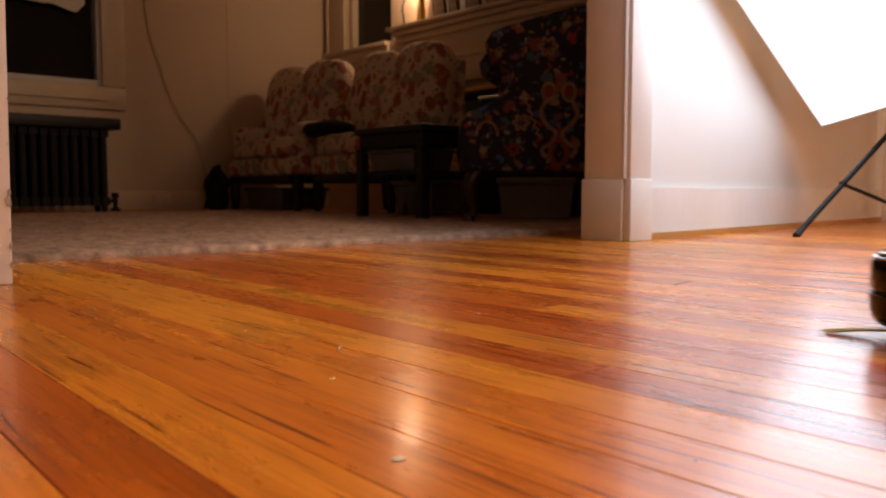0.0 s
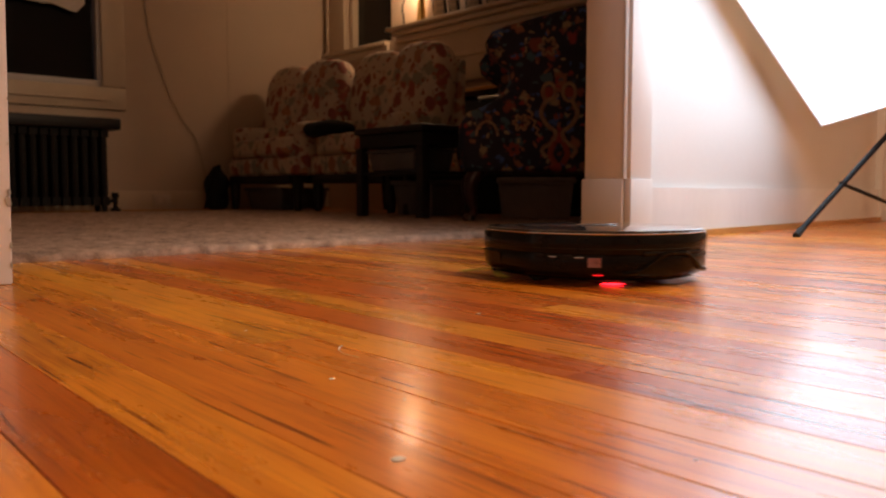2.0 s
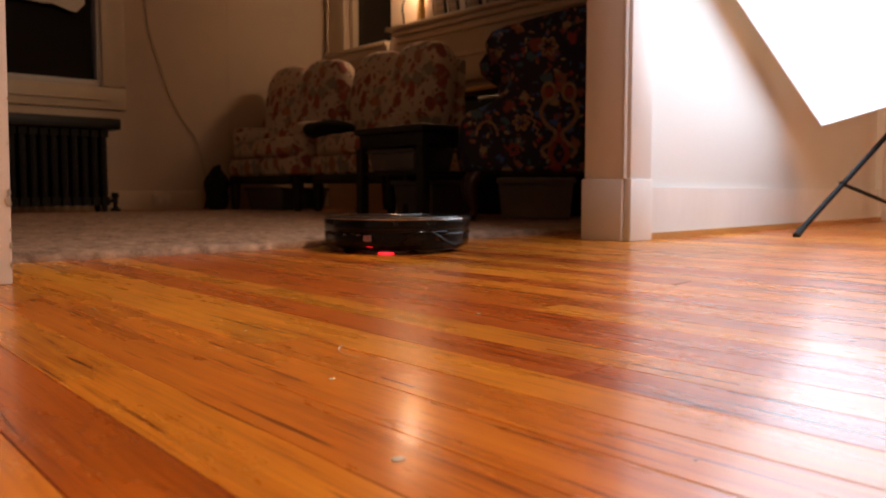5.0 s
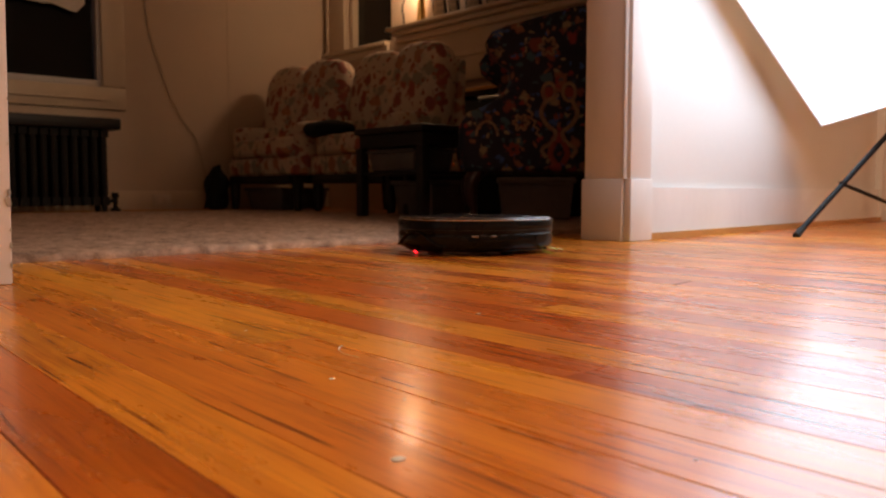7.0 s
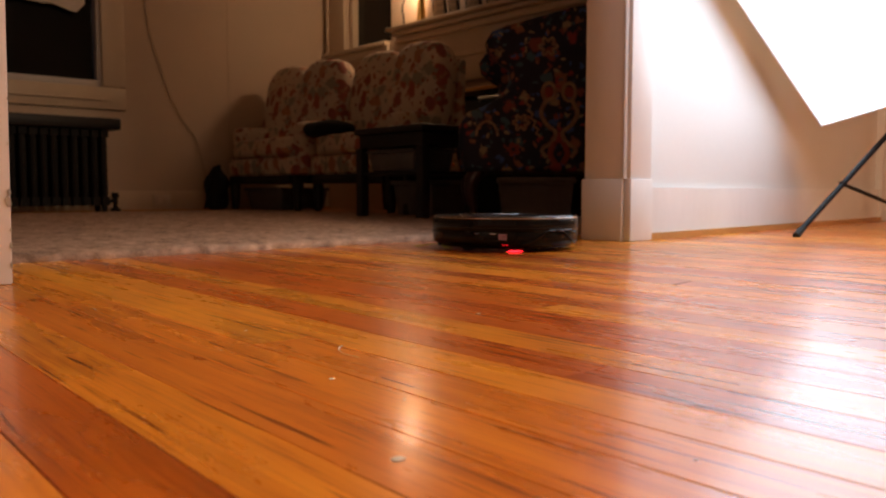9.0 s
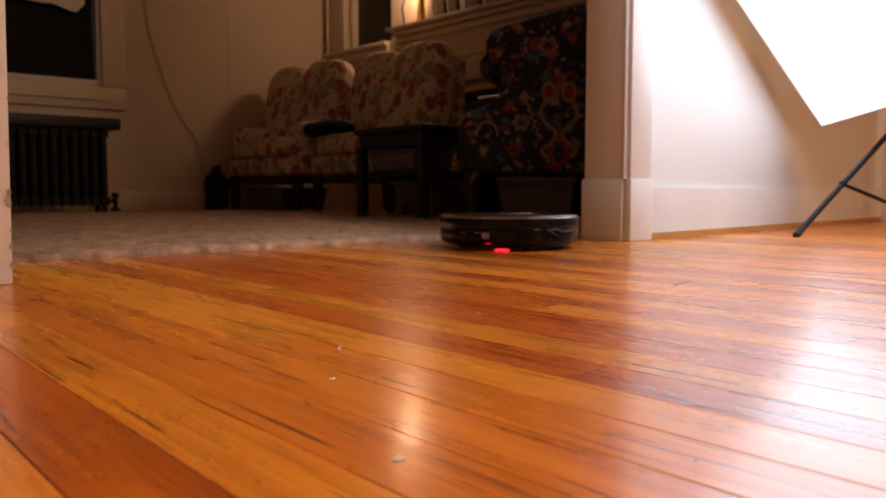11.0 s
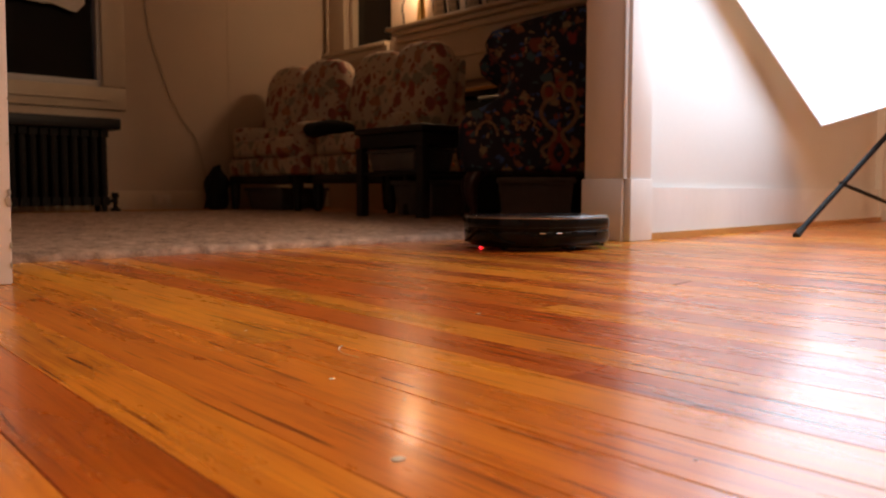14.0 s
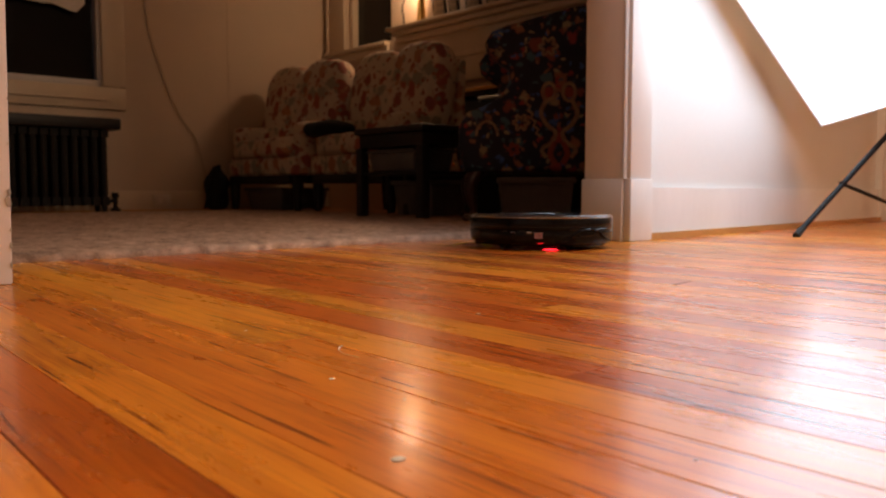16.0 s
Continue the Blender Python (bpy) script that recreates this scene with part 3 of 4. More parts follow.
radiator()
ol = thing("wall_outlet", pose(2.095, Y_NORTH - 0.018, 0.075), "ivory wall outlet set in the baseboard", "outlet")
part("plate", block(-0.06, 0.06, -0.007, 0.0, -0.038, 0.038, 0.004), M_PLATE, ol)
part("socket", block(-0.04, -0.008, -0.009, -0.007, -0.016, 0.016, 0.0008), M_PLATE, ol)
part("socket", block(0.008, 0.04, -0.009, -0.007, -0.016, 0.016, 0.0008), M_PLATE, ol)
cord = tagged(new("hanging_cord", mesh_of("hanging_cord", tube(curve_points([(2.0, 5.141, 1.9), (2.015, 5.141, 1.45), (2.03, 5.141, 1.25), (2.055, 5.141, 1.12), (2.103, 5.141, 0.966), (2.172, 5.141, 0.755), (2.253, 5.141, 0.595), (2.335, 5.14, 0.49), (2.375, 5.137, 0.36), (2.40, 5.12, 0.2), (2.41, 5.09, 0.012)]), 0.0026, 6), M_CORD, 60)),
              "thin drooping cord down the living room wall", "cord")
tagged(new("hanging_cord", mesh_of("hanging_cord", tube([(2.585, 5.147, 2.4), (2.588, 5.147, 1.2), (2.59, 5.147, 0.135)], 0.0014, 6), M_WALL_LIVING, 60)), "thin straight cord painted in with the wall", "cord")


def floral_chair(m, label):
    t = thing("armchair", m, label, "armchair", "floral chairs by the fireplace")
    W = 0.84
    # faces +x; front edge of the seat at x = 0
    rail = block(-0.60, -0.01, -W / 2 + 0.02, W / 2 - 0.02, 0.215, 0.325, 0.02, 3)
    part("seat_rail", rail, M_CREAM_FLORAL, t)
    c = cushion(0.50, W - 0.10, 0.135, 5.0)
    bmesh.ops.translate(c, vec=(-0.235, 0, 0.385), verts=c.verts[:])
    part("seat_cushion", c, M_CREAM_FLORAL, t)
    for s in (-0.25, 0.25):
        b = cushion(0.20, 0.47, 0.58, 3.6)
        bmesh.ops.rotate(b, cent=(0, 0, 0), matrix=Matrix.Rotation(radians(-9), 3, "Y"), verts=b.verts[:])
        bmesh.ops.translate(b, vec=(-0.38, s * 0.80, 0.662), verts=b.verts[:])
        part("back_cushion", b, M_CREAM_FLORAL, t)
    part("back_panel", bevelled(prism([(-0.46, 0.22), (-0.51, 0.85), (-0.56, 0.85), (-0.54, 0.22)], -W / 2 + 0.03, W / 2 - 0.03), 0.012, 2), M_CREAM_FLORAL, t)
    for s in (-1, 1):
        a = cushion(0.40, 0.13, 0.12, 3.0)
        bmesh.ops.translate(a, vec=(-0.24, s * (W / 2 - 0.055), 0.485), verts=a.verts[:])
        part("arm_pad", a, M_CREAM_FLORAL, t)
        part("arm_panel", block(-0.44, -0.05, s * (W / 2 - 0.055) - 0.03, s * (W / 2 - 0.055) + 0.03, 0.30, 0.46, 0.01), M_CREAM_FLORAL, t)
        part("base_rail", block(-0.56, -0.02, s * (W / 2 - 0.05) - 0.02, s * (W / 2 - 0.05) + 0.02, 0.165, 0.215, 0.006), M_DARKWOOD, t, "dark wooden base rail")
        for x in (-0.05, -0.55):
            part("leg", tube([(x, s * (W / 2 - 0.05), 0.0), (x, s * (W / 2 - 0.05), 0.04), (x, s * (W / 2 - 0.05), 0.17)], 0.03, 10, [0.02, 0.026, 0.034]), M_DARKWOOD, t, "dark wooden leg")
    part("front_rail", block(-0.04, 0.0, -W / 2 + 0.06, W / 2 - 0.06, 0.165, 0.215, 0.006), M_DARKWOOD, t, "dark wooden front rail")
    return t


floral_chair(pose(2.48, 4.56, RUGTOP, 0, 0, 182), "cream armchair with rust-red floral print and plump back cushions")
floral_chair(pose(2.56, 3.72, RUGTOP, 0, 0, 178), "cream floral armchair half hidden behind the dark table")


def storage_bin(x, y, z, sx, sy, sz, label, rz=0, mat=M_BIN):
    t = thing("storage_bin", pose(x, y, z, 0, 0, rz), label, "storage bin", "bins among the furniture")
    b = bmesh.new()
    box(b, -sx / 2, sx / 2, -sy / 2, sy / 2, 0, sz * 0.86)
    for v in b.verts:
        if v.co.z < 0.01:
            v.co.x *= 0.9
            v.co.y *= 0.9
    part("tub", bevelled(b, 0.012, 2), mat, t)
    part("lid", block(-sx / 2 - 0.01, sx / 2 + 0.01, -sy / 2 - 0.01, sy / 2 + 0.01, sz * 0.86, sz, 0.008), mat, t)


storage_bin(2.72, 4.62, RUGTOP, 0.34, 0.46, 0.14, "cloudy grey plastic bin pushed under the armchair")
storage_bin(2.60, 3.02, RUGTOP, 0.26, 0.30, 0.17, "cloudy grey plastic bin beneath the dark table")
storage_bin(3.02, 2.72, 0.0, 0.34, 0.36, 0.20, "grey lidded bin behind the patterned chair, lightened as if lit", 45, M_BIN_LIT)
bag = thing("bag", pose(2.41, 4.99, 0.0, 0, 0, 20), "slumped black cloth bag with a strap against the wall", "bag")
body = cushion(0.15, 0.17, 0.30, 2.8, 10, 0.03)
for v in body.verts:
    v.co.x *= 0.85 - 2.0 * v.co.z
    v.co.y *= 0.85 - 2.0 * v.co.z + 0.2 * math.sin(30 * v.co.z)
bmesh.ops.translate(body, vec=(0, 0, 0.148), verts=body.verts[:])
part("sack", body, M_BLACK_CLOTH, bag, "", 60)
part("strap", tube(curve_points([(0.0, -0.03, 0.26), (-0.02, -0.045, 0.30), (-0.05, -0.03, 0.26), (-0.07, 0.0, 0.15), (-0.085, 0.02, 0.02)]), 0.009, 8), M_BLACK_CLOTH, bag, "black carrying strap")
gar = cushion(0.24, 0.34, 0.09, 2.6, 10, 0.025)
bmesh.ops.translate(gar, vec=(2.66, 4.02, 0.50), verts=gar.verts[:])
tagged(new("dark_garment", mesh_of("dark_garment", gar, M_BLACK_CLOTH, 60)), "crumpled black garment thrown over the armchair arms", "garment")


def low_table():
    t = thing("coffee_table", pose(2.36, 2.86, RUGTOP), "low dark-stained wooden table with a lower shelf", "table")
    part("tabletop", block(-0.17, 0.17, -0.25, 0.25, 0.375, 0.405, 0.008), M_DARKWOOD, t)
    part("apron", block(-0.15, 0.15, -0.23, 0.23, 0.315, 0.375, 0.004), M_DARKWOOD, t)
    part("shelf", block(-0.15, 0.15, -0.23, 0.23, 0.19, 0.205, 0.004), M_DARKWOOD, t)
    for x in (-0.14, 0.14):
        for y in (-0.22, 0.22):
            part("leg", block(x - 0.022, x + 0.022, y - 0.022, y + 0.022, 0.0, 0.315, 0.004), M_DARKWOOD, t)
    return t


low_table()


def lantern():
    t = thing("lantern", pose(2.80, 3.11, 0.0, 0, 0, 40), "small dark lantern with a dull brass frame beside the hearth", "lantern")
    part("base", block(-0.06, 0.06, -0.06, 0.06, 0.0, 0.065, 0.006), M_DARKWOOD, t)
    for x in (-0.05, 0.05):
        for y in (-0.05, 0.05):
            part("post", tube([(x, y, 0.065), (x, y, 0.155)], 0.005, 8), M_BRASS, t, "dull brass post")
    part("top", block(-0.06, 0.06, -0.06, 0.06, 0.155, 0.168, 0.004), M_BRASS, t, "dull brass cap")
    part("candle", tube([(0, 0, 0.065), (0, 0, 0.12)], 0.02, 12), M_PLATE, t, "stub of ivory candle")


lantern()
storage_bin(2.35, 2.88, RUGTOP + 0.205, 0.24, 0.34, 0.10, "cloudy grey box on the shelf of the dark table")


def wing_chair():
    """Faces +x, the near side at +y; printed cloth over a wooden frame on cabriole legs."""
    t = thing("wing_chair", pose(2.55, 2.255, RUGTOP, 0, 0, 138.5), "navy wing chair with red, blue and tan floral medallions", "wing chair")
    side = [(0.36, 0.21), (0.385, 0.30), (0.385, 0.40), (0.35, 0.455), (0.28, 0.48), (0.21, 0.525), (0.175, 0.58), (0.18, 0.635), (0.23, 0.665), (0.268, 0.70),
            (0.275, 0.745), (0.25, 0.785), (0.19, 0.81), (0.08, 0.84), (-0.08, 0.885), (-0.25, 0.92), (-0.36, 0.91), (-0.41, 0.85), (-0.36, 0.21)]
    for y0, y1 in ((0.22, 0.33), (-0.33, -0.22)):
        part("side_wing", prism(side, y0, y1, 0.028, 4), M_NAVY_FLORAL, t)
    part("backrest", bevelled(prism([(-0.16, 0.40), (-0.27, 0.92), (-0.34, 0.955), (-0.40, 0.93), (-0.34, 0.21), (-0.2, 0.21)], -0.22, 0.22), 0.02, 3), M_NAVY_FLORAL, t)
    part("seat_rail", block(-0.22, 0.34, -0.22, 0.22, 0.21, 0.32, 0.012), M_NAVY_FLORAL, t)
    c = cushion(0.54, 0.44, 0.13, 5.0)
    bmesh.ops.translate(c, vec=(0.08, 0, 0.38), verts=c.verts[:])
    part("seat_cushion", c, M_NAVY_FLORAL, t)
    for x in (0.30, -0.30):
        for s in (-1, 1):
            k = 1 if x > 0 else -1
            y = s * 0.27
            path = curve_points([(x, y, 0.22), (x + k * 0.035, y + s * 0.015, 0.16), (x + k * 0.03, y + s * 0.01, 0.09), (x + k * 0.022, y + s * 0.005, 0.04), (x + k * 0.05, y + s * 0.015, 0.0)], 5)
            rad = [0.038 - 0.022 * min(1, i / 14) + (0.012 if i > 17 else 0) for i in range(len(path))]
            part("leg", tube(path, 0.03, 10, rad), M_MAHOGANY, t, "reddish mahogany cabriole leg")
    # woven medallion on the near side: two ringed eyes over a lyre
    def outline(points, r, mat, name="motif"):
        b = tube([(x, 0.331, z) for x, z in points], r, 6)
        for v in b.verts:
            v.co.y = 0.331 + (v.co.y - 0.331) * 0.25
        part(name, b, mat, t, "woven motif in the printed cloth")
    for cx in (0.015, -0.068):
        ring = [(cx + 0.026 * math.cos(a), 0.535 + 0.036 * math.sin(a)) for a in (k * math.pi / 10 for k in range(21))]
        outline(ring, 0.008, M_MOTIF)
        outline([(cx + 0.008 * math.cos(a), 0.535 + 0.014 * math.sin(a)) for a in (k * math.pi / 5 for k in range(11))], 0.010, M_MOTIF_RED)
    for s in (-1, 1):
        outline([(p.x, p.z) for p in curve_points([(-0.028 + s * 0.055, 0, 0.50), (-0.028 + s * 0.075, 0, 0.45), (-0.028 + s * 0.05, 0, 0.40), (-0.028 + s * 0.015, 0, 0.37), (-0.028 + s * 0.03, 0, 0.33), (-0.028 + s * 0.07, 0, 0.30), (-0.028 + s * 0.05, 0, 0.265)])], 0.009, M_MOTIF)
        outline([(p.x, p.z) for p in curve_points([(-0.028 + s * 0.02, 0, 0.33), (-0.028 + s * 0.035, 0, 0.28), (-0.028 + s * 0.015, 0, 0.24)])], 0.012, M_MOTIF_RED)
    outline([(0.115 - 0.07 * k / 12 + (0.016 if k % 2 else 0.0), 0.54 - 0.19 * k / 12) for k in range(13)], 0.006, M_MOTIF)
    outline([(0.27 + 0.045 * math.cos(a), 0.355 + 0.06 * math.sin(a)) for a in (k * math.pi / 8 for k in range(9))], 0.006, M_MOTIF)
    for cx, cz, r, k in ((0.13, 0.41, 0.035, 6), (0.16, 0.30, 0.025, 5), (0.02, 0.72, 0.04, 6)):
        ring = [(cx + r * (0.75 + 0.25 * math.cos(k * a)) * math.cos(a), cz + r * (0.75 + 0.25 * math.cos(k * a)) * math.sin(a)) for a in (j * math.pi / 20 for j in range(41))]
        outline(ring, 0.006, M_MOTIF if k == 6 else M_MOTIF_RED)
    return t


wing_chair().scale = (0.92, 0.92, 0.92)

# ---- softbox on its stand ----


def softbox():
    t = thing("softbox", pose(0, 0, 0), "large rectangular softbox glowing white, tilted down on its stand", "studio light")

    def at(u, v, w):
        return SB_O + u * SB_E1 + v * SB_E2 + w * SB_N

    def quad(bm, pts):
        bm.faces.new([bm.verts.new(p) for p in pts])

    bm = bmesh.new()
    n = 10
    grid = [[bm.verts.new(at(SB_W * i / n, SB_H * j / n, 0.012 * math.sin(math.pi * i / n) * math.sin(math.pi * j / n))) for i in range(n + 1)] for j in range(n + 1)]
    for j in range(n):
        for i in range(n):
            bm.faces.new((grid[j][i], grid[j][i + 1], grid[j + 1][i + 1], grid[j + 1][i]))
    part("diffuser", bm, M_DIFFUSER, t, "glowing white diffuser cloth")
    for a, b in (((0, 0), (1, 0)), ((1, 0), (1, 1)), ((1, 1), (0, 1)), ((0, 1), (0, 0))):
        lip = bmesh.new()
        p, q = (at(u * (SB_W + 0.003) - 0.0015, v * (SB_H + 0.003) - 0.0015, -0.004) for u, v in (a, b))
        out = (SB_E1 * (a[0] + b[0] - 1) + SB_E2 * (a[1] + b[1] - 1)).normalized() * 0.003
        vs = [lip.verts.new(x + o + SB_N * h) for x in (p, q) for o in (Vector((0, 0, 0)), out) for h in (0, 0.010)]
        bmesh.ops.convex_hull(lip, input=vs)
        part("lip", lip, M_LIP, t, "pale inner lip of the softbox", None)
    # black shell behind the cloth, narrowing to the lamp head
    bm = bmesh.new()
    rings, n = [], 48
    for k in range(9):
        d = k / 8
        size, power = 0.5 - 0.43 * d + 0.085 * math.sin(math.pi * d), 40 - 35 * min(1.0, d * 4)
        ring = []
        for i in range(n):
            a = 2 * math.pi * (i + 0.5) / n
            c, q = math.cos(a), math.sin(a)
            r = (abs(c) ** power + abs(q) ** power) ** (-1 / power) * size
            ring.append(bm.verts.new(at(SB_W * (0.5 + r * c), SB_H * (0.5 + r * q), -0.004 - 0.34 * d)))
        rings.append(ring)
    for p, q in zip(rings, rings[1:]):
        for i in range(n):
            bm.faces.new((p[i], p[(i + 1) % n], q[(i + 1) % n], q[i]))
    bm.faces.new(rings[-1])
    bmesh.ops.recalc_face_normals(bm, faces=bm.faces[:])
    part("shell", bm, M_SOFTBOX_CLOTH, t, "bowed black nylon shell")
    c = at(SB_W / 2, SB_H / 2, -0.34)
    part("lamp_head", tube([c, c - SB_N * 0.05, c - SB_N * 0.18], 0.06, 16), M_STAND, t)
    px, py = 3.22, 0.969
    top = c - SB_N * 0.12
    part("pole", tube([(px, py, 0.03), (px, py, 0.75), (px, py, 0.98), top], 0.013, 12), M_STAND, t)
    part("collar", tube([(px, py, 0.53), (px, py, 0.60)], 0.024, 14), M_STAND, t)
    part("slider", tube([(px, py, 0.02), (px, py, 0.07)], 0.022, 14), M_STAND, t)
    f1 = Vector((2.307 - px, 1.06 - py, 0))
    for f in (f1, Vector((0.50, -0.76, 0)), Vector((0.62, 0.30, 0))):
        foot, hub = Vector((px, py, 0.006)) + f, Vector((px, py, 0.557))
        leg = part("leg", tube([foot, foot.lerp(hub, 0.5), hub], 0.0085, 10), M_STAND, t)
        part("rubber_foot", tube([foot - (hub - foot).normalized() * 0.004, foot.lerp(hub, 0.03)], 0.0105, 10), M_RUBBER, leg)
        mid = foot.lerp(hub, 0.27)
        part("brace", tube([mid, Vector((px, py, 0.02)) + f * 0.02], 0.006, 8), M_STAND, t)
        part("rivet", tube([mid - Vector((0, 0, 0.008)), mid + Vector((0, 0, 0.008))], 0.012, 8), M_STAND, t)


softbox()


# ---- the robot vacuum ----
R = 0.158


def d_shape(k=1.0, inset=0.0, n=72):
    """Rear half round, front half squarer with two rounded corners; +x is the front."""
    pts = []
    for i in range(n):
        a = 2 * math.pi * i / n
        c, s = math.cos(a), math.sin(a)
        p = 3.4 if c > 0 else 2.0 + 1.4 * max(0.0, 1 + 3 * c)
        r = (abs(c) ** p + abs(s) ** p) ** (-1 / p) * (R * k - inset)
        pts.append((r * c, r * s))
    return pts


def rim(z0, z1, k0, k1, a0=0, a1=360, n=60):
    """A band of the shell between two heights, as a thin solid."""
    bm = bmesh.new()
    rows = []
    for i in range(n + 1):
        a = radians(a0 + (a1 - a0) * i / n)
        c, s = math.cos(a), math.sin(a)
        p = 3.4 if c > 0 else 2.0 + 1.4 * max(0.0, 1 + 3 * c)
        q = (abs(c) ** p + abs(s) ** p) ** (-1 / p) * R
        rows.append([bm.verts.new((q * k * c, q * k * s, z)) for k, z in ((k0, z0), (k1, z1), (k1 - 0.03, z1), (k0 - 0.03, z0))])
    for u, v in zip(rows, rows[1:]):
        for j in range(4):
            bm.faces.new((u[j], u[(j + 1) % 4], v[(j + 1) % 4], v[j]))
    if a1 - a0 < 360:
        bm.faces.new(rows[0][::-1])
        bm.faces.new(rows[-1])
    else:
        bmesh.ops.remove_doubles(bm, verts=bm.verts[:], dist=1e-5)
    bmesh.ops.recalc_face_normals(bm, faces=bm.faces[:])
    return bm


def rim_point(deg, k, z):
    a = radians(deg)
    c, s = math.cos(a), math.sin(a)
    p = 3.4 if c > 0 else 2.0 + 1.4 * max(0.0, 1 + 3 * c)
    q = (abs(c) ** p + abs(s) ** p) ** (-1 / p) * R * k
    return Vector((q * c, q * s, z))


def robot():
    t = thing("robot_vacuum", pose(0.862, 0.145, 0), "black rounded robot vacuum with glossy lid and red indicator light", "robot vacuum")
    part("body", slab(d_shape(0.994), 0.012, 0.0525, 0.013, 4), M_ROBOT, t)
    part("skirt", slab(d_shape(0.90), 0.008, 0.014, 0.003, 2), M_ROBOT, t)
    part("seam", slab(d_shape(1.0012), 0.0526, 0.0536, 0.0003, 1), M_RUBBER, t, "thin black seam")
    part("upper_shell", slab(d_shape(1.0), 0.0450, 0.0722, 0.0025, 2), M_ROBOT, t)
    part("trim_band", slab(d_shape(0.992), 0.0722, 0.0748, 0.001, 2), M_ROBOT_TRIM, t, "thin chrome band, brightened as the highlight along the rim")
    part("lid", slab(d_shape(0.975), 0.0749, 0.0785, 0.003, 3), M_ROBOT_TOP, t, "smoky glossy lid reflecting the light")
    part("bumper", rim(0.025, 0.0415, 0.996, 1.006, -74, 74), M_ROBOT, t, "matte black front bumper")
    # low raised sensor plate over the front edge
    part("sensor_plate", slab([(0.075 + 0.062 * math.cos(a) * (1.0 if math.cos(a) > 0 else 0.8), 0.095 * math.sin(a)) for a in (k * math.pi / 16 for k in range(32))], 0.0784, 0.0798, 0.0008, 2), M_ROBOT_TOP, t, "raised glossy sensor plate")
    # side panels with a slanting groove, vents and a small square window
    for s in (1, -1):
        pts = [rim_point(s * 150, 0.999, 0.019), rim_point(s * 158, 0.999, 0.023), rim_point(s * 165, 0.999, 0.034), rim_point(s * 172, 0.999, 0.045), rim_point(s * 178, 0.999, 0.047), rim_point(s * 200, 0.999, 0.047)]
        part("slant_ridge", tube(curve_points(pts, 5), 0.0036, 8), M_ROBOT, t)
        for k, a in enumerate((104, 112, 120, 126)):
            part("vent", tube([rim_point(s * a, 1.0, 0.043 - 0.002 * (k % 2)), rim_point(s * (a + 4.5), 1.0, 0.043 - 0.002 * (k % 2))], 0.0016, 6), M_ROBOT_TRIM if k % 2 else M_RUBBER, t)
    part("rear_panel", rim(0.0255, 0.0395, 0.992, 1.0, 184, 222, 16), M_ROBOT, t, "dust box cover")
    part("sensor_window", rim(0.028, 0.041, 1.0, 1.002, 132.5, 139.0, 6), M_SENSOR, t, "pinkish square sensor window")
    part("indicator_bar", rim(0.0165, 0.0178, 0.996, 0.998, 135, 140, 6), M_RED_DIM, t, "dim red indicator bar")
    f = rim_point(147, 0.76, 0.0)
    along = Vector((0.009, 0.015, 0))
    part("floor_light", tube([f + along * k + Vector((0, 0, 0.0016)) for k in (-1, -0.6, 0, 0.6, 1)], 0.001, 8, [0.0003, 0.0010, 0.0014, 0.0010, 0.0003]), M_RED_GLOW, t, "bright red floor indicator")
    for s in (1, -1):
        w = part("wheel", tube([(0.0, s * 0.105, 0.020), (0.0, s * 0.127, 0.020)], 0.020, 18), M_RUBBER, t, "black rubber wheel")
    part("caster", tube([(-0.09, -0.008, 0.008), (-0.09, 0.008, 0.008)], 0.008, 12), M_RUBBER, t)
    brushes = []
    for s in (1, -1):
        b = part("side_brush", tube([(0, 0, 0.004), (0, 0, 0.012)], 0.011, 12), M_RUBBER, t, "three-armed side brush")
        b.matrix_basis = pose(0.106, s * 0.118, 0.002)
        for k in range(3):
            a0 = k * 2 * math.pi / 3
            for j in range(5):
                a = a0 + (j - 2) * 0.07
                e = 0.070 - 0.004 * abs(j - 2)
                part("bristle_tuft", tube([(0.008 * math.cos(a0), 0.008 * math.sin(a0), 0.007), (0.6 * e * math.cos(a), 0.6 * e * math.sin(a), 0.004), (e * math.cos(a + 0.2), e * math.sin(a + 0.2), 0.0)], 0.0011, 5), M_BRISTLE, b, "yellow-green bristles")
        brushes.append((b, s))
    return t, brushes


robot_vacuum, side_brushes = robot()

# open ceiling fixture over the near room
cl = thing("ceiling_lamp", pose(LAMP[0], LAMP[1], HIGH), "warm open ceiling lamp with a dark metal rose", "lamp")
part("rose", tube([(0, 0, 0), (0, 0, -0.012), (0, 0, -0.022)], 0.07, 24, [0.075, 0.075, 0.05]), M_STAND, cl, "dark metal rose")
part("socket", tube([(0, 0, -0.022), (0, 0, -0.038)], 0.02, 14), M_STAND, cl)

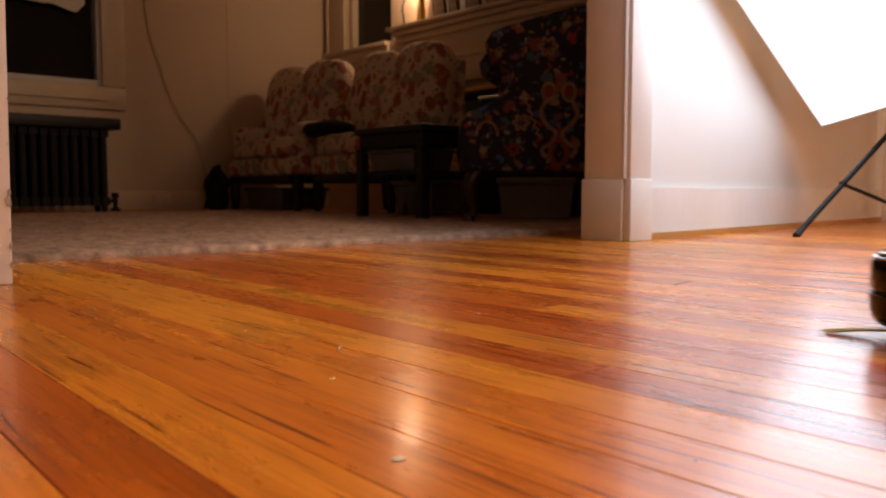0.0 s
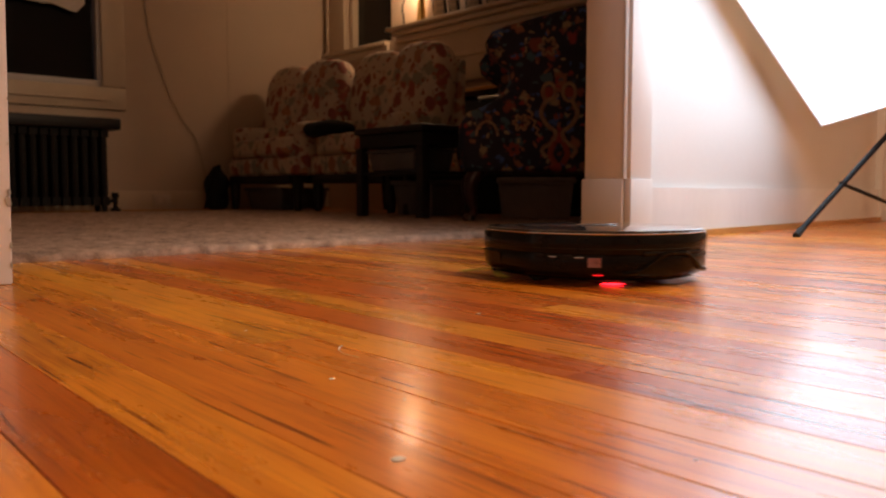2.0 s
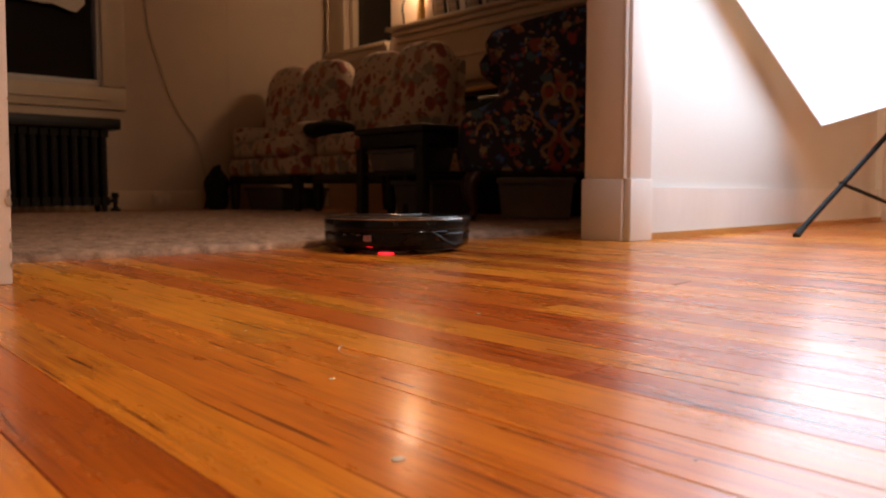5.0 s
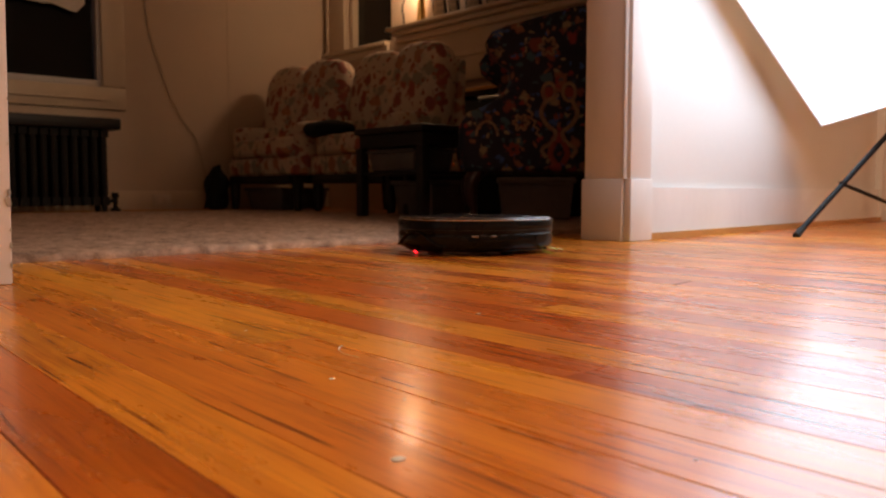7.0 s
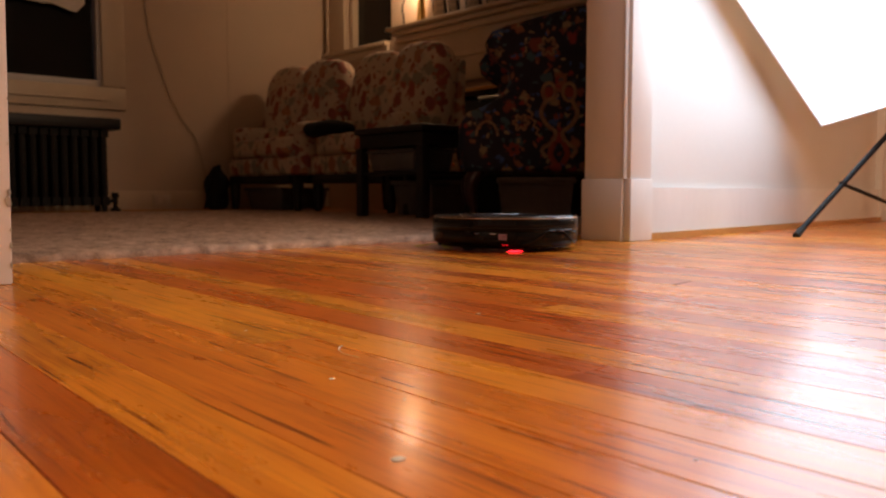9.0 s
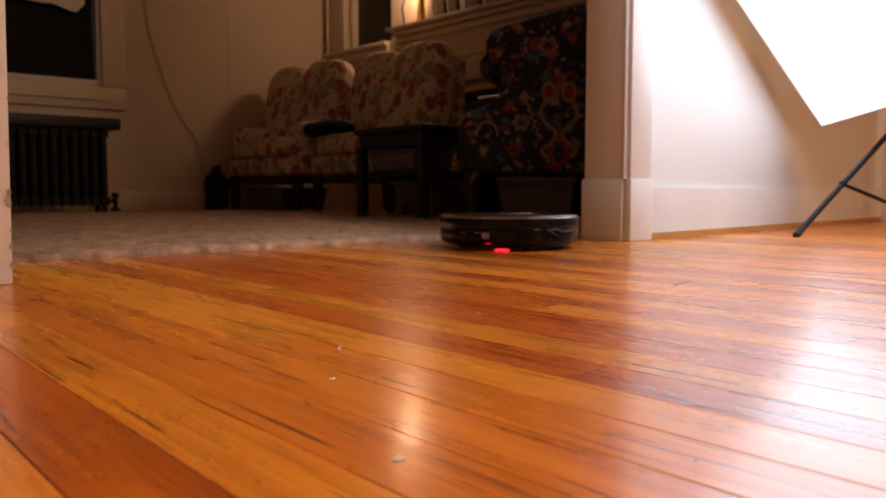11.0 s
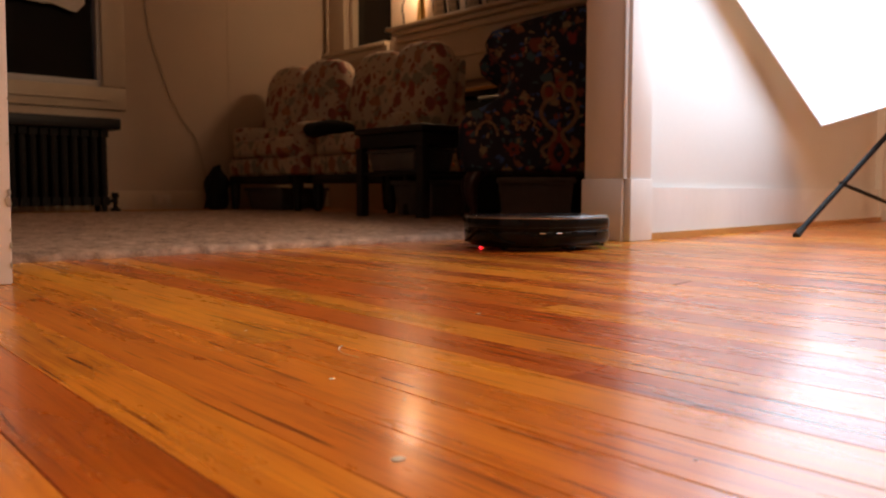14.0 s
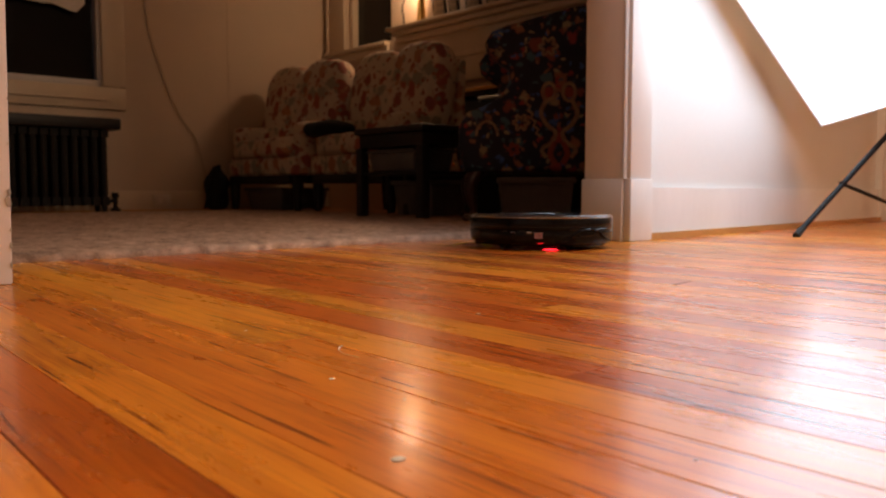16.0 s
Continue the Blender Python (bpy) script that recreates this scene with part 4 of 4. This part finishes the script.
# crumbs and flecks on the floor
for x, y, s in ((0.240, 0.305, 0.0042), (0.311, 0.470, 0.0026), (0.452, 0.30, 0.0016), (0.30, 0.93, 0.0016), (0.60, 0.62, 0.002), (0.36, 0.69, 0.0015), (0.80, 0.56, 0.0014), (0.650, 0.356, 0.0016), (0.651, 0.365, 0.0012), (0.349, 0.207, 0.0014), (0.325, 0.421, 0.0010), (0.314, 0.392, 0.0009), (0.528, 0.423, 0.0012), (0.299, 0.618, 0.0011), (0.370, 1.075, 0.0013), (0.342, 0.901, 0.0011), (0.316, 0.394, 0.0008), (0.503, 0.610, 0.0010)):
    c = cushion(s * 1.9, s * 1.5, s * 0.30, 2.5, 3, s * 0.12)
    bmesh.ops.translate(c, vec=(x, y, s * 0.13), verts=c.verts[:])
    tagged(new("crumb", mesh_of("crumb", c, M_DEBRIS, 60)), "tiny white crumb lying on the floorboards", "crumb", "crumbs on the floor")
hair = tube(curve_points([(0.385, 0.565, 0.001), (0.372, 0.552, 0.0012), (0.366, 0.535, 0.001), (0.366, 0.515, 0.001)], 5), 0.00038, 5)
tagged(new("hair", mesh_of("hair", hair, M_DEBRIS, 60)), "pale curled thread on the floorboards", "thread")

scratch = tube(curve_points([(0.989, 0.626, 0.0006), (1.008, 0.632, 0.0007), (1.03, 0.632, 0.0008), (1.052, 0.637, 0.0006)], 4), 0.0003, 5)
tagged(new("dark_hair", mesh_of("dark_hair", scratch, M_BLACK_CLOTH, 60)), "short dark hair lying on the floorboards", "hair")

# ---- floorboards ----
# the strips run a little askew to the dividing wall; u counts across them
STRIP, U_FIRST, SKEW = 0.0558, 0.095, -1.2
DARK, RED, MID, GOLD, PALE = (0.76, 0.53, 0.42, 1), (0.86, 0.68, 0.54, 1), (1.02, 1.03, 0.92, 1), (1.14, 1.27, 1.10, 1), (1.22, 1.48, 1.35, 1)
TONES = {-2: MID, -1: GOLD, 0: DARK, 1: GOLD, 2: MID, 3: GOLD, 4: GOLD, 5: PALE, 6: RED, 7: GOLD, 8: RED, 9: DARK, 10: PALE, 11: DARK, 12: MID, 13: RED, 14: GOLD, 15: MID, 16: RED, 17: MID}
JOINTS = {0: -0.30, 1: -0.10, 2: 0.18, 3: 1.02, 4: 0.63, 5: -0.02, 6: 0.375, 7: 0.98, 8: 0.20, 9: 1.15, 10: 0.62, 11: 0.30, 12: 0.85}


def floorboards():
    rng = random.Random(11)
    meshes = {}
    lengths = (0.9, 1.4, 1.9, 2.5)
    for ln in lengths:
        bm = box(bmesh.new(), -STRIP / 2 + 0.00035, STRIP / 2 - 0.00035, 0.0002, ln - 0.0002, -0.012, 0.0)
        top = [e for e in bm.edges if all(v.co.z > -0.001 for v in e.verts) and abs(e.verts[0].co.y - e.verts[1].co.y) > 0.1]
        bmesh.ops.bevel(bm, geom=top, offset=0.0003, segments=1, affect="EDGES")
        shrunk = bm.copy()
        bmesh.ops.scale(shrunk, vec=(0.982, 1, 1), verts=shrunk.verts[:])
        meshes[ln] = [mesh_of("floorboard", bm, M_BOARD, None), mesh_of("floorboard", shrunk, M_BOARD, None)]
    turn = pose(0, 0, 0, 0, 0, SKEW)
    rest = []
    for i in range(-32, 90):
        u = U_FIRST + STRIP * (i + 0.5)
        y = JOINTS[i] - sum((2.5, 1.9, 1.4)) if i in JOINTS else -3.2 - rng.random()
        steps = [2.5, 1.9, 1.4] if i in JOINTS else []
        while y < 5.2:
            ln = steps.pop(0) if steps else rng.choice(lengths)
            if -0.1 < u < 2.75 and y + ln > 0.05 and y < 1.75:
                ob = new("floorboard", meshes[ln][rng.random() < 0.14])
                ob.parent = floor
                ob.matrix_basis = turn @ pose(u, y, 0.00012 * rng.random() - 0.00012)
                tone = TONES.get(i) or rng.choice((DARK, RED, MID, MID, GOLD))
                k = 1.0 if i in JOINTS and abs(y - JOINTS[i]) < 0.01 else rng.uniform(0.86, 1.08)
                if i == 4 and y > 0.6:
                    tone = PALE
                if i == 10 and y > 0.6:
                    tone = RED
                ob.color = (tone[0] * k, tone[1] * k, tone[2] * k, 1)
            else:
                rest.append((u, y, ln))
            y += ln
    bm = bmesh.new()
    for u, y, ln in rest:
        q = turn @ Vector((u, y + ln / 2, 0))
        y0, y1 = max(y, -2.62), min(y + ln, 5.2)
        if X_WEST + 0.1 < q.x < X_EAST - 0.06 and y1 > y0:
            box(bm, u - STRIP / 2 + 0.0004, u + STRIP / 2 - 0.0004, y0, y1, -0.012, -0.0003)
    bmesh.ops.transform(bm, matrix=turn, verts=bm.verts[:])
    tagged(part("floorboards", bm, M_BOARD_FAR, floor, "", None), kind="stuff")


floorboards()


def motions():
    path = [(0.0, 0.857, 0.127, 79), (0.5, 0.897, 0.278, 79), (1.0, 0.937, 0.440, 79), (1.5, 0.974, 0.605, 79), (2.0, 1.010, 0.772, 79), (2.5, 1.038, 0.940, 79),
            (3.0, 1.066, 1.105, 79), (3.5, 1.095, 1.270, 79), (3.9, 1.125, 1.398, 79), (4.2, 1.143, 1.470, 79), (4.5, 1.148, 1.485, 79), (4.8, 1.142, 1.468, 76),
            (5.2, 1.105, 1.37, 60), (5.6, 1.060, 1.315, 22), (5.9, 1.050, 1.306, 3), (6.3, 1.090, 1.303, 1), (6.6, 1.146, 1.297, 0), (7.0, 1.217, 1.287, -1), (7.3, 1.280, 1.284, -2),
            (7.6, 1.338, 1.283, -1), (7.8, 1.356, 1.286, 8), (8.0, 1.365, 1.292, 25), (8.3, 1.372, 1.296, 44), (8.5, 1.370, 1.290, 58), (8.7, 1.365, 1.282, 77), (8.9, 1.362, 1.290, 83), (9.1, 1.352, 1.310, 82),
            (9.5, 1.345, 1.350, 82), (9.9, 1.345, 1.358, 82), (10.4, 1.360, 1.340, 80), (10.8, 1.378, 1.322, 76), (11.1, 1.385, 1.318, 60), (11.3, 1.382, 1.318, 46), (11.6, 1.370, 1.312, 28), (11.8, 1.348, 1.290, 9),
            (12.0, 1.355, 1.279, 0), (12.2, 1.390, 1.277, 0), (12.5, 1.400, 1.277, 0), (13.5, 1.405, 1.277, 0), (14.5, 1.412, 1.277, -1), (14.8, 1.430, 1.284, -1),
            (15.0, 1.444, 1.290, 12), (15.1, 1.452, 1.294, 23), (15.3, 1.462, 1.296, 39), (15.5, 1.464, 1.288, 54), (15.7, 1.462, 1.280, 74), (15.8, 1.460, 1.278, 79), (16.0, 1.458, 1.277, 80)]
    walk(robot_vacuum, [(t, pose(x, y, 0, 0, 0, a)) for t, x, y, a in path])
    for brush, s in side_brushes:
        walk(brush, [(0.1 * k, pose(0.106, s * 0.118, 0.002, 0, 0, s * 67 * k)) for k in range(161)])


motions()
